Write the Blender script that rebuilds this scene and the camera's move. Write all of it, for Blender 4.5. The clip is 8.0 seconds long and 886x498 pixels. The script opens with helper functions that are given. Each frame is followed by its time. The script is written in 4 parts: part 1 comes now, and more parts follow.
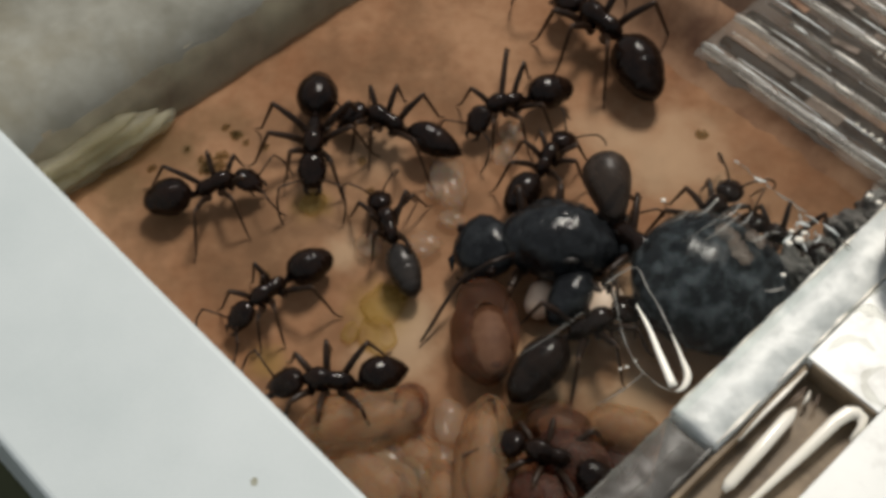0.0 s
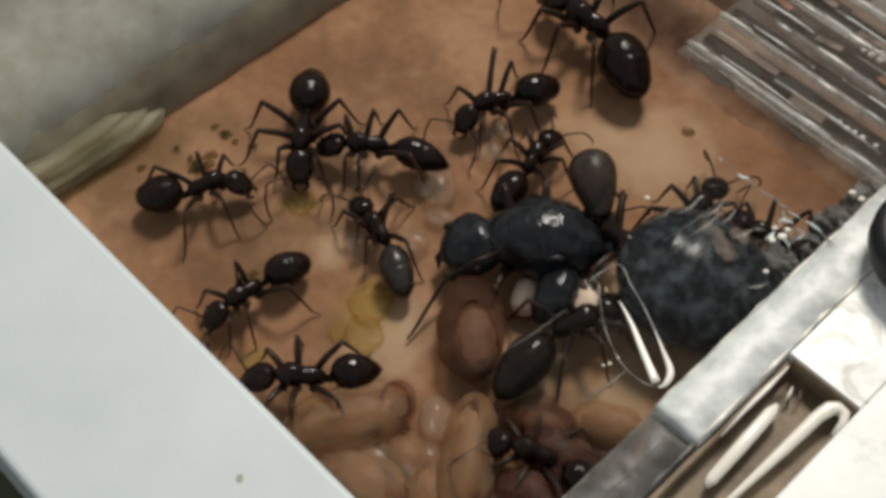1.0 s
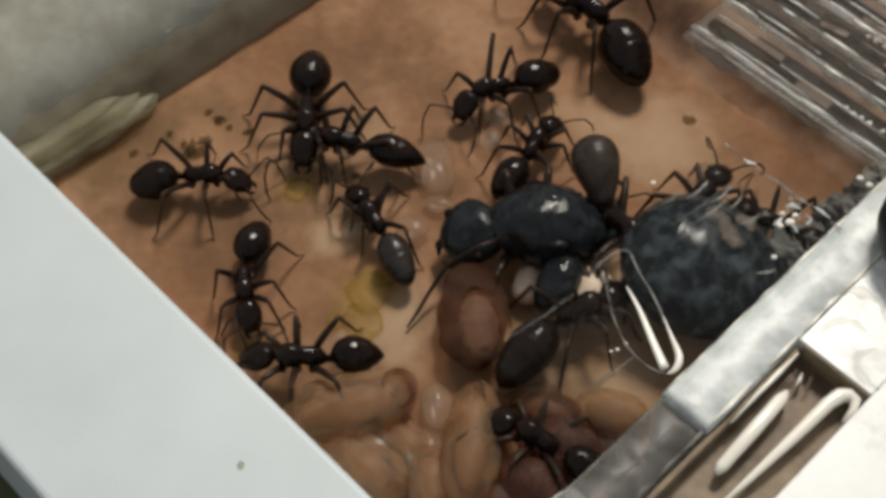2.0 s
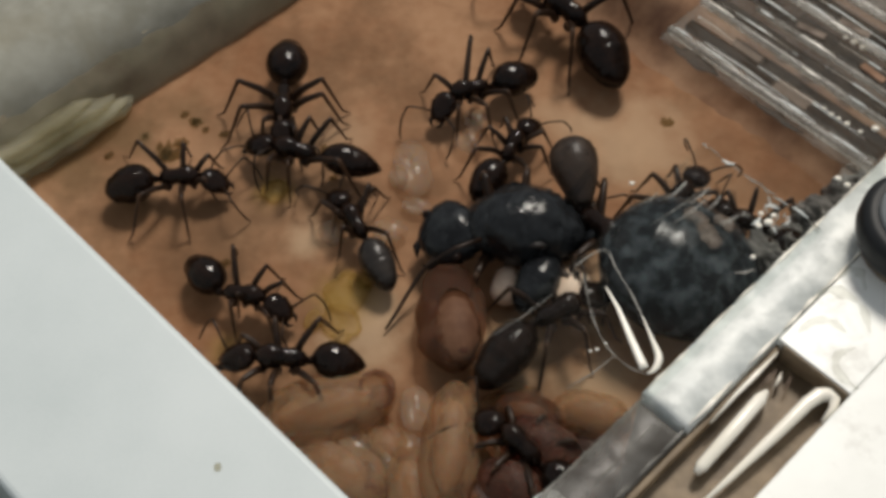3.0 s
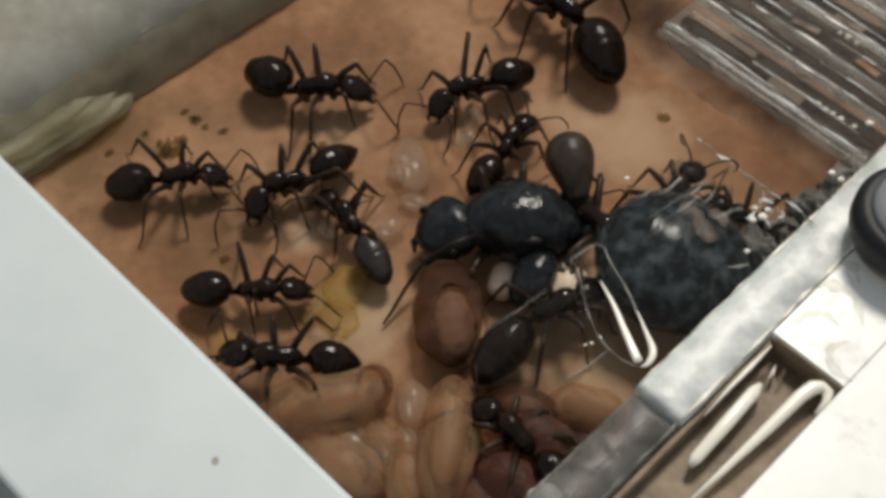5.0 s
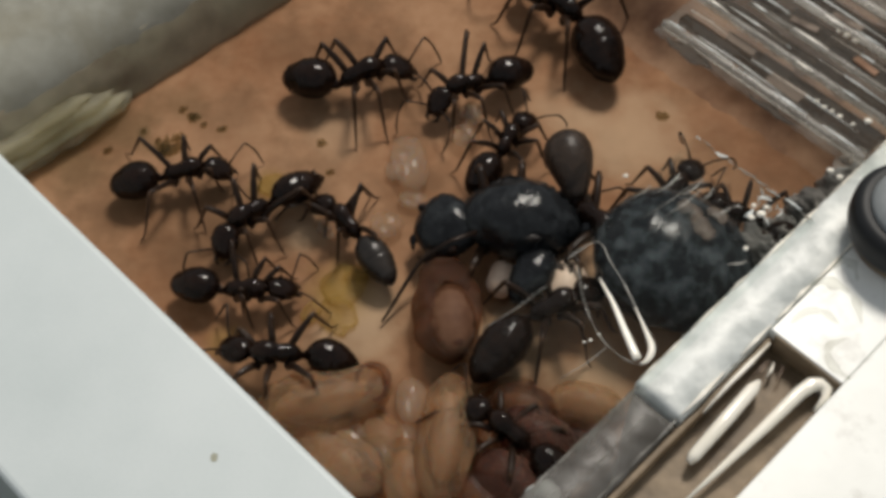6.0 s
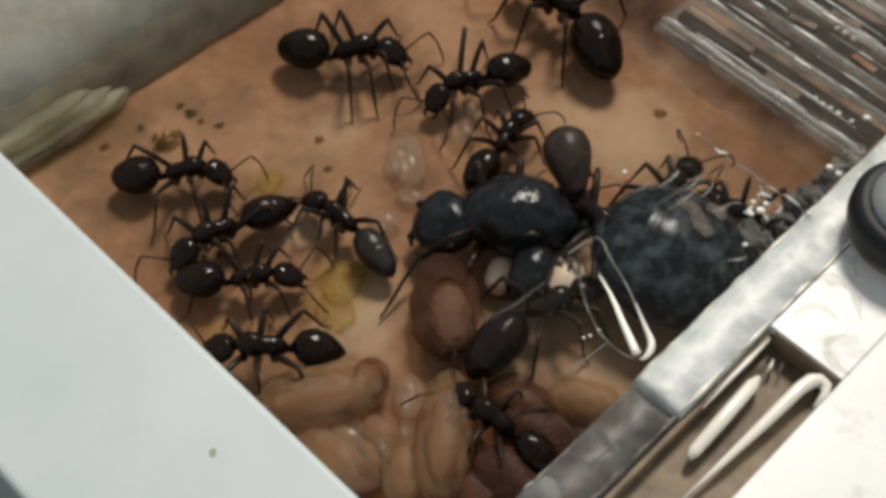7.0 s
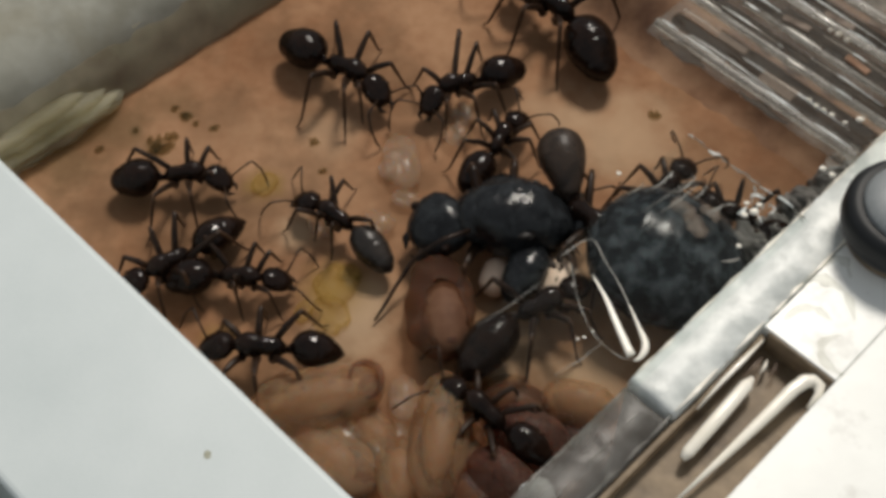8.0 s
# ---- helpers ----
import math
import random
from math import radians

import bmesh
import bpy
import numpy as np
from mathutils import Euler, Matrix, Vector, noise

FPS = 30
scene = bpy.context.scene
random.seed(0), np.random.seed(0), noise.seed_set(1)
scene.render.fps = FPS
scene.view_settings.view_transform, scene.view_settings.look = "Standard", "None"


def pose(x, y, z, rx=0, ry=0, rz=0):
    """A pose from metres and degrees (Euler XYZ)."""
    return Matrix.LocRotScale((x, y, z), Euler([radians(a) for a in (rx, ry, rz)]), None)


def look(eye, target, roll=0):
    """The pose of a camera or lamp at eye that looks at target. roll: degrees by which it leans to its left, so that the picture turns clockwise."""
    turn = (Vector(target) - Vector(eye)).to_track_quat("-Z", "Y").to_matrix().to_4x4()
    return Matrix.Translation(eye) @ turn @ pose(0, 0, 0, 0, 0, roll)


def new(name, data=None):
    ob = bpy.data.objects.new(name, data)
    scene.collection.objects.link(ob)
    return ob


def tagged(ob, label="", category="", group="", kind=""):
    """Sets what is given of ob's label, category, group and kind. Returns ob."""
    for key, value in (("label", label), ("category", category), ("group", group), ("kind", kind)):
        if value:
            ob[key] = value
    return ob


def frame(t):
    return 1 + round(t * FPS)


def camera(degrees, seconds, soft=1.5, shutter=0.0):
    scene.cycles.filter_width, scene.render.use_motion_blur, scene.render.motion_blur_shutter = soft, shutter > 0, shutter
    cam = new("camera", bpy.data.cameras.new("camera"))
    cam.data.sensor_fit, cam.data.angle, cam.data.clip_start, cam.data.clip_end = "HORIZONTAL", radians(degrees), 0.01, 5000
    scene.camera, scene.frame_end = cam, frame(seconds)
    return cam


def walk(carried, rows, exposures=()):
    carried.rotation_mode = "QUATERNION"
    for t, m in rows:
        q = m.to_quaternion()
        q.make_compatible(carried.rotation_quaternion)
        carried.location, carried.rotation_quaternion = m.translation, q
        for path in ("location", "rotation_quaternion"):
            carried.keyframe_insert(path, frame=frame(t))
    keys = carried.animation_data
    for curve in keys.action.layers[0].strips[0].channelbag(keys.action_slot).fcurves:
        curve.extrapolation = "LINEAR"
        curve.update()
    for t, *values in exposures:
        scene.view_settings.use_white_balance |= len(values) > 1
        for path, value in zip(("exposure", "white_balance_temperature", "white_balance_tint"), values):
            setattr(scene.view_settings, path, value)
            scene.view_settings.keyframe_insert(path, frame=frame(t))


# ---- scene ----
cam = camera(36.0, 8.0, soft=4.0)
walk(cam, [
    (0, pose(0.000258, -0.039524, 0.063560, 32.512, 1.251, 1.138)),
    (0.5, pose(0.001198, -0.039910, 0.063973, 32.517, 1.744, 1.182)),
    (1, pose(0.001228, -0.039785, 0.063848, 32.483, 1.533, 1.049)),
    (1.5, pose(0.000362, -0.040014, 0.063099, 32.680, 0.804, 0.732)),
    (2.8, pose(-0.000638, -0.040127, 0.061607, 32.897, -0.222, 0.104)),
    (3, pose(-0.000508, -0.040330, 0.061709, 33.254, -0.418, -0.081)),
    (3.5, pose(-0.000205, -0.040245, 0.061930, 32.968, -0.071, -0.012)),
    (4, pose(-0.000000, -0.040312, 0.062075, 33.000, -0.000, -0.000)),
    (4.5, pose(0.000120, -0.040532, 0.062070, 33.107, 0.033, -0.036)),
    (6, pose(-0.000048, -0.040906, 0.061928, 33.248, -0.181, -0.087)),
    (6.5, pose(0.000186, -0.040939, 0.062085, 33.273, -0.101, -0.126)),
    (7, pose(-0.000447, -0.041158, 0.061570, 33.427, -0.557, -0.230)),
    (7.5, pose(-0.000219, -0.041270, 0.061737, 33.501, -0.542, -0.291)),
    (8, pose(-0.000294, -0.041260, 0.061647, 33.540, -0.590, -0.365)),
])

MM = 0.001          # shapes below are given in millimetres
R2 = math.sqrt(2)

# ---- world and light ----
world = bpy.data.worlds.new("world")
scene.world = world
world.use_nodes = True
world.node_tree.nodes["Background"].inputs["Color"].default_value = (0.90, 0.95, 1.0, 1)
world.node_tree.nodes["Background"].inputs["Strength"].default_value = 0.355


def area_lamp(name, eye, target, size, watts, colour):
    data = bpy.data.lights.new(name, "AREA")
    data.shape, data.size, data.energy, data.color = "DISK", size, watts, colour
    ob = new(name, data)
    ob.matrix_world = look([c * MM for c in eye], [c * MM for c in target])
    return ob


LAMP = (72, 206, 340)
area_lamp("desk_lamp", LAMP, (4, -2, 0), 0.09, 1.36, (1.0, 0.93, 0.84))
scene.view_settings.exposure = 0.0


# ---- materials ----
def links(nt, *pairs):
    for a, b in pairs:
        nt.links.new(a, b)


def material(name, colours, rough=0.5, metal=0.0, scale=1.0, detail_scale=6.0, bump=0.15, spots=None, rough_var=0.1,
             subsurface=0.0, radius=(0.6, 0.3, 0.15), transmission=0.0, ior=1.45, coat=0.0, coat_rough=0.03, stretch=(1, 1, 1), spec=0.5, see=0.0, veil=None):
    """Two colours mixed by a broad and a fine noise (per millimetre), optional stains of a third colour, and fine relief."""
    m = bpy.data.materials.new(name)
    m.use_nodes = True
    nt = m.node_tree
    n = nt.nodes
    p = n["Principled BSDF"]
    tc = n.new("ShaderNodeTexCoord")
    mp = n.new("ShaderNodeMapping")
    mp.inputs["Scale"].default_value = tuple(1000 * s for s in stretch)
    links(nt, (tc.outputs["Object"], mp.inputs["Vector"]))
    broad = n.new("ShaderNodeTexNoise")
    broad.inputs["Scale"].default_value, broad.inputs["Detail"].default_value = 0.35 * scale, 5
    fine = n.new("ShaderNodeTexNoise")
    fine.inputs["Scale"].default_value, fine.inputs["Detail"].default_value = detail_scale, 4
    links(nt, (mp.outputs[0], broad.inputs["Vector"]), (mp.outputs[0], fine.inputs["Vector"]))
    add = n.new("ShaderNodeMath")
    add.operation = "MULTIPLY_ADD"
    add.inputs[1].default_value = 0.3
    links(nt, (fine.outputs["Fac"], add.inputs[0]), (broad.outputs["Fac"], add.inputs[2]))
    ramp = n.new("ShaderNodeValToRGB")
    ramp.color_ramp.elements[0].position, ramp.color_ramp.elements[1].position = 0.45, 0.85
    ramp.color_ramp.elements[0].color = (*colours[0], 1)
    ramp.color_ramp.elements[1].color = (*colours[1], 1)
    links(nt, (add.outputs[0], ramp.inputs[0]))
    out = ramp.outputs["Color"]
    if spots:
        colour, size, low, high = spots
        sn = n.new("ShaderNodeTexNoise")
        sn.inputs["Scale"].default_value, sn.inputs["Detail"].default_value = size, 6
        sn.inputs["Roughness"].default_value = 0.62
        off = n.new("ShaderNodeMapping")
        off.inputs["Location"].default_value = (13.7, 5.1, 2.2)
        sr = n.new("ShaderNodeValToRGB")
        sr.color_ramp.elements[0].position, sr.color_ramp.elements[1].position = low, high
        mix = n.new("ShaderNodeMix")
        mix.data_type = "RGBA"
        mix.inputs[7].default_value = (*colour, 1)
        links(nt, (mp.outputs[0], off.inputs["Vector"]), (off.outputs[0], sn.inputs["Vector"]),
              (sn.outputs["Fac"], sr.inputs[0]), (sr.outputs["Color"], mix.inputs[0]), (out, mix.inputs[6]))
        out = mix.outputs[2]
    links(nt, (out, p.inputs["Base Color"]))
    rr = n.new("ShaderNodeMapRange")
    rr.inputs["To Min"].default_value, rr.inputs["To Max"].default_value = max(0.02, rough - rough_var), min(1, rough + rough_var)
    links(nt, (broad.outputs["Fac"], rr.inputs["Value"]), (rr.outputs[0], p.inputs["Roughness"]))
    if bump:
        b = n.new("ShaderNodeBump")
        b.inputs["Strength"].default_value, b.inputs["Distance"].default_value = bump, 0.0002
        links(nt, (add.outputs[0], b.inputs["Height"]), (b.outputs[0], p.inputs["Normal"]))
    p.inputs["Metallic"].default_value = metal
    p.inputs["IOR"].default_value = ior
    p.inputs["Transmission Weight"].default_value = transmission
    p.inputs["Coat Weight"].default_value = coat
    p.inputs["Coat Roughness"].default_value = coat_rough
    p.inputs["Subsurface Weight"].default_value = subsurface
    p.inputs["Subsurface Radius"].default_value = radius
    p.inputs["Subsurface Scale"].default_value = 0.001
    p.inputs["Specular IOR Level"].default_value = spec
    if see:
        tr = n.new("ShaderNodeBsdfTransparent")
        mix = n.new("ShaderNodeMixShader")
        mix.inputs[0].default_value = see
        tr.inputs["Color"].default_value = (*(veil or [min(1.0, 0.45 + c) for c in colours[1]]), 1)
        links(nt, (p.outputs[0], mix.inputs[1]), (tr.outputs[0], mix.inputs[2]), (mix.outputs[0], n["Material Output"].inputs["Surface"]))
    return m


PLASTER = material("peach_plaster", ((0.210, 0.096, 0.044), (0.365, 0.212, 0.119)), 0.8, scale=0.3, detail_scale=1.3, bump=0.25,
                   spots=((0.105, 0.056, 0.026), 0.17, 0.46, 0.78), spec=0.2)


def blotch(mat, spots):
    """Soft blotches with ragged edges on a floor: x, y, radius in millimetres, strength and colour of each."""
    nt = mat.node_tree
    n = nt.nodes
    p = n["Principled BSDF"]
    out = p.inputs["Base Color"].links[0].from_socket
    mp = next(k for k in n if k.bl_idname == "ShaderNodeMapping")
    ragged = n.new("ShaderNodeTexNoise")
    ragged.inputs["Scale"].default_value, ragged.inputs["Detail"].default_value = 0.55, 5
    links(nt, (mp.outputs[0], ragged.inputs["Vector"]))
    for x, y, r, strength, colour in spots:
        far = n.new("ShaderNodeVectorMath")
        far.operation = "DISTANCE"
        far.inputs[1].default_value = (x, y, 0)
        wob = n.new("ShaderNodeMath")
        wob.operation = "MULTIPLY_ADD"
        wob.inputs[1].default_value = r * 1.5
        fade = n.new("ShaderNodeMapRange")
        fade.interpolation_type = "SMOOTHSTEP"
        fade.inputs["From Min"].default_value, fade.inputs["From Max"].default_value = r * 0.9, r * 2.0
        fade.inputs["To Min"].default_value, fade.inputs["To Max"].default_value = strength, 0
        mix = n.new("ShaderNodeMix")
        mix.data_type = "RGBA"
        mix.inputs[7].default_value = (*colour, 1)
        links(nt, (mp.outputs[0], far.inputs[0]), (ragged.outputs["Fac"], wob.inputs[0]), (far.outputs["Value"], wob.inputs[2]),
              (wob.outputs[0], fade.inputs["Value"]), (fade.outputs[0], mix.inputs[0]), (out, mix.inputs[6]))
        out = mix.outputs[2]
    links(nt, (out, p.inputs["Base Color"]))


OLIVE, RUSTSHADE, PALE, OCHRE, SHADESTAIN = (0.10, 0.065, 0.028), (0.13, 0.055, 0.032), (0.44, 0.305, 0.19), (0.27, 0.17, 0.045), (0.13, 0.07, 0.035)
# besides real stains, dark brown spots paint shade round the ants and larvae
blotch(PLASTER, [(-18.0, 7.8, 2.4, 0.55, OLIVE), (-15.2, 9.9, 2.0, 0.45, OLIVE), (-20.5, 5.6, 2.6, 0.6, OLIVE), (-18.5, 2.5, 2.6, 0.65, SHADESTAIN), (-13.0, 2.6, 2.8, 0.65, SHADESTAIN), (-7.6, 5.2, 2.0, 0.35, SHADESTAIN), (-12.0, 8.6, 2.4, 0.45, SHADESTAIN), (-14.5, -1.5, 2.4, 0.35, SHADESTAIN), (-9.5, 14.0, 2.2, 0.35, SHADESTAIN), (-9.0, 2.7, 1.9, 0.6, SHADESTAIN), (-6.9, 3.0, 1.3, 0.5, SHADESTAIN), (-11.1, -1.1, 0.8, 0.6, SHADESTAIN), (-12.2, 0.9, 1.0, 0.7, SHADESTAIN), (-1.6, 7.0, 1.5, 0.55, SHADESTAIN), (-0.6, 4.2, 1.2, 0.5, SHADESTAIN),
                # the last three pale spots of this row brighten the shaded floor below the queen
                (-4.3, -5.2, 2.6, 0.75, PALE), (-3.2, -3.3, 1.6, 0.6, PALE), (-7.4, 0.8, 1.5, 0.7, PALE), (11.0, 7.6, 4.2, 0.6, PALE), (-5.8, 7.6, 2.2, 0.35, PALE), (7.0, 9.0, 2.2, 0.4, PALE), (7.5, -2.6, 2.5, 0.6, PALE), (3.4, -6.2, 2.6, 0.7, PALE), (8.2, -8.2, 2.4, 0.6, PALE)])
# the reddish spots by the far wall paint the floor's shading there
blotch(PLASTER, [(-5.3, -2.8, 2.0, 0.75, OCHRE), (-9.4, 3.9, 1.3, 0.6, OCHRE), (-5.4, -4.6, 0.9, 0.6, OCHRE), (-11.0, -6.0, 1.2, 0.5, OCHRE), (17.0, 9.0, 2.2, 0.12, RUSTSHADE), (19.5, 6.0, 2.4, 0.2, RUSTSHADE),
                (13.5, 14.5, 2.5, 0.5, RUSTSHADE), (3.5, -12.8, 4.0, 0.7, RUSTSHADE), (-4.2, -12.4, 3.4, 0.5, RUSTSHADE), (-15.7, 6.8, 0.7, 0.85, OLIVE), (-14.2, 8.9, 0.4, 0.8, OLIVE), (-17.0, 7.8, 0.4, 0.7, OLIVE), (-12.5, 8.0, 0.35, 0.6, OLIVE)])
WHITE = material("white_plastic", ((0.53, 0.585, 0.585), (0.60, 0.65, 0.65)), 0.45, scale=0.4, detail_scale=9, bump=0.03)
WALL = material("stained_plaster", ((0.19, 0.185, 0.150), (0.345, 0.342, 0.295)), 0.8, scale=0.5, detail_scale=1.2, bump=0.35,
                spots=((0.19, 0.165, 0.105), 0.16, 0.46, 0.82), spec=0.2)
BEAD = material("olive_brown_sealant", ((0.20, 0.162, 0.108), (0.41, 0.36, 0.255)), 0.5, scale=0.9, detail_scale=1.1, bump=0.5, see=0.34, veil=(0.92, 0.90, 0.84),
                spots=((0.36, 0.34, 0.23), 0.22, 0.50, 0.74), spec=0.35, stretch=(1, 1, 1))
BROWN = material("brown_wall", ((0.15, 0.085, 0.055), (0.30, 0.19, 0.13)), 0.9, scale=0.8, detail_scale=3, bump=0.4, spec=0.08)
SLOPESHADE = material("shaded_slope_plaster", ((0.20, 0.104, 0.058), (0.38, 0.235, 0.145)), 0.8, scale=0.7, detail_scale=1.3, bump=0.3, spots=((0.11, 0.055, 0.036), 0.22, 0.48, 0.75), spec=0.2)
DARKSHEET = material("dark_brown_sheet", ((0.075, 0.058, 0.047), (0.23, 0.185, 0.15)), 0.7, scale=2.2, detail_scale=2, bump=0.3, spec=0.1)
GLOSSWHITE = material("glossy_white_plate", ((0.78, 0.79, 0.75), (0.89, 0.90, 0.86)), 0.48, scale=0.6, detail_scale=0.9, bump=0.3,
                      spots=((0.50, 0.49, 0.45), 0.30, 0.54, 0.70), coat=0.6, coat_rough=0.3)
FILM = material("grey_film", ((0.40, 0.40, 0.37), (0.60, 0.60, 0.57)), 0.5, scale=2.0, detail_scale=2.5, bump=0.3, see=0.88, veil=(0.97, 0.97, 0.95))
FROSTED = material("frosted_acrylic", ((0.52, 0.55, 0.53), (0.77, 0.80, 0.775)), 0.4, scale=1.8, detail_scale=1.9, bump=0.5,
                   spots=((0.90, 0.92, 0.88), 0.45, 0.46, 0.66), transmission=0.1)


def clear_sheet(name, tint, rough, haze):
    """Thin clear acrylic: light passes straight through, the surface shines and is a little hazy from fine scratches."""
    m = bpy.data.materials.new(name)
    m.use_nodes = True
    nt = m.node_tree
    n = nt.nodes
    n.remove(n["Principled BSDF"])
    through_it, gloss, mix, fr = (n.new(k) for k in ("ShaderNodeBsdfTransparent", "ShaderNodeBsdfGlossy", "ShaderNodeMixShader", "ShaderNodeFresnel"))
    through_it.inputs["Color"].default_value = (*tint, 1)
    gloss.inputs["Roughness"].default_value = rough
    fr.inputs["IOR"].default_value = 1.012
    links(nt, (fr.outputs[0], mix.inputs[0]), (through_it.outputs[0], mix.inputs[1]), (gloss.outputs[0], mix.inputs[2]),
          (mix.outputs[0], n["Material Output"].inputs["Surface"]))
    dull, blend, tc, patch, amount = (n.new(k) for k in ("ShaderNodeBsdfDiffuse", "ShaderNodeMixShader", "ShaderNodeTexCoord", "ShaderNodeTexNoise", "ShaderNodeMath"))
    dull.inputs["Color"].default_value = (0.62, 0.60, 0.56, 1)
    patch.inputs["Scale"].default_value, patch.inputs["Detail"].default_value = 420, 5
    amount.operation, amount.inputs[1].default_value = "MULTIPLY", haze * 2
    links(nt, (tc.outputs["Object"], patch.inputs["Vector"]), (patch.outputs["Fac"], amount.inputs[0]), (amount.outputs[0], blend.inputs[0]),
          (mix.outputs[0], blend.inputs[1]), (dull.outputs[0], blend.inputs[2]), (blend.outputs[0], n["Material Output"].inputs["Surface"]))
    return m


CLEAR = clear_sheet("clear_acrylic", (0.96, 0.975, 0.97), 0.035, 0.003)
CLOUDY = clear_sheet("cloudy_acrylic", (0.94, 0.955, 0.95), 0.06, 0.06)
CHITIN = material("black_chitin", ((0.0042, 0.0026, 0.0020), (0.016, 0.0080, 0.0050)), 0.13, scale=3, detail_scale=4, bump=0.3, spec=0.22, rough_var=0.06)
DULL = material("dull_grey_chitin", ((0.012, 0.010, 0.009), (0.034, 0.027, 0.022)), 0.28, scale=3, detail_scale=6, bump=0.3, spec=0.4)
TAUPE = material("dull_brown_chitin", ((0.022, 0.016, 0.012), (0.066, 0.050, 0.040)), 0.36, scale=2.0, detail_scale=2.0, bump=0.3, spec=0.3, see=0.26, spots=((0.012, 0.009, 0.008), 0.7, 0.48, 0.66))
QUEENCHITIN = material("black_queen_chitin", ((0.0045, 0.0048, 0.0056), (0.013, 0.0145, 0.016)), 0.16, scale=2.6, detail_scale=1.8, bump=0.7,
                       spots=((0.034, 0.038, 0.040), 0.9, 0.50, 0.78), spec=0.32, rough_var=0.06)
QUEENPLATE = material("mottled_queen_chitin", ((0.0045, 0.0056, 0.0068), (0.014, 0.0175, 0.0205)), 0.2, scale=2.6, detail_scale=1.6, bump=0.14,
                      spots=((0.066, 0.078, 0.084), 0.95, 0.47, 0.70), spec=0.15, rough_var=0.08)
LEGS = material("dark_brown_chitin", ((0.010, 0.006, 0.0045), (0.030, 0.016, 0.009)), 0.34, scale=3, detail_scale=12, bump=0.1, spec=0.25)
SHIN = material("brown_chitin", ((0.026, 0.013, 0.007), (0.080, 0.043, 0.024)), 0.38, scale=3, detail_scale=12, bump=0.1, spec=0.25)
HAZE = material("hazy_acrylic", ((0.30, 0.29, 0.26), (0.48, 0.47, 0.44)), 0.4, scale=0.9, detail_scale=1.5, bump=0.25, see=0.6)
RIB = material("clear_rib", ((0.22, 0.205, 0.18), (0.50, 0.48, 0.44)), 0.25, scale=1.4, detail_scale=1.5, bump=0.4, see=0.52)
SMEAR = material("smeared_acrylic", ((0.13, 0.115, 0.10), (0.36, 0.345, 0.32)), 0.35, scale=1.6, detail_scale=1.5, bump=0.3, see=0.6)
DARKFILM = material("dark_film", ((0.022, 0.018, 0.014), (0.085, 0.070, 0.054)), 0.5, scale=2.5, detail_scale=3, bump=0.3, spec=0.3, see=0.66, veil=(0.60, 0.55, 0.50))
TAN = material("tan_film", ((0.20, 0.15, 0.11), (0.33, 0.26, 0.20)), 0.5, scale=1.5, detail_scale=2, bump=0.2, see=0.72)
DEBRIS = material("dark_debris", ((0.045, 0.044, 0.041), (0.17, 0.162, 0.148)), 0.6, scale=2.2, detail_scale=2, bump=0.4, spots=((0.34, 0.33, 0.30), 0.8, 0.54, 0.70), spec=0.25)
HUSK = material("pale_brown_husk", ((0.26, 0.19, 0.15), (0.48, 0.40, 0.34)), 0.35, scale=1.5, detail_scale=4, bump=0.4, see=0.78, veil=(0.94, 0.91, 0.88))
COCOON = material("brown_cocoon", ((0.085, 0.038, 0.023), (0.18, 0.092, 0.056)), 0.45, scale=1.6, detail_scale=2.5, bump=0.3, spec=0.25, subsurface=0.5, radius=(1.1, 0.5, 0.3), see=0.62, veil=(0.80, 0.68, 0.58), spots=((0.05, 0.02, 0.012), 0.6, 0.52, 0.75))
AMBER = material("amber_cocoon", ((0.24, 0.135, 0.070), (0.46, 0.31, 0.19)), 0.42, scale=1.5, detail_scale=2.2, bump=0.14, spec=0.25, subsurface=0.6, radius=(1.6, 0.8, 0.45), see=0.66, veil=(0.93, 0.82, 0.71), stretch=(0.5, 1.2, 1.2), spots=((0.19, 0.10, 0.055), 0.35, 0.50, 0.75))
DARKCOCOON = material("dark_red_cocoon", ((0.065, 0.026, 0.019), (0.18, 0.095, 0.066)), 0.5, scale=1.6, detail_scale=2.5, bump=0.25, spec=0.2, subsurface=0.5, radius=(0.9, 0.4, 0.3), see=0.52, veil=(0.66, 0.46, 0.40))
BROWNPUPA = material("brown_pupa", ((0.085, 0.038, 0.021), (0.185, 0.098, 0.058)), 0.65, scale=0.8, detail_scale=2, bump=0.3, spec=0.15)
PUPA = material("pale_pupa", ((0.25, 0.14, 0.077), (0.42, 0.28, 0.175)), 0.5, scale=1.2, detail_scale=3, bump=0.25, spec=0.3, subsurface=0.5, see=0.35, veil=(0.9, 0.8, 0.68))
PALELUMP = material("cream_lump", ((0.60, 0.43, 0.31), (0.78, 0.62, 0.49)), 0.5, scale=1.2, detail_scale=3, bump=0.15, spec=0.3)
LARVA = material("pale_larva", ((0.42, 0.31, 0.22), (0.55, 0.44, 0.34)), 0.2, scale=1.6, detail_scale=3, bump=0.08, subsurface=0.4, see=0.83, veil=(0.96, 0.93, 0.90))
YELLOW = material("yellow_residue", ((0.32, 0.21, 0.06), (0.50, 0.37, 0.15)), 0.45, scale=1.5, detail_scale=4, bump=0.3, spec=0.3, see=0.86, veil=(0.97, 0.93, 0.80))
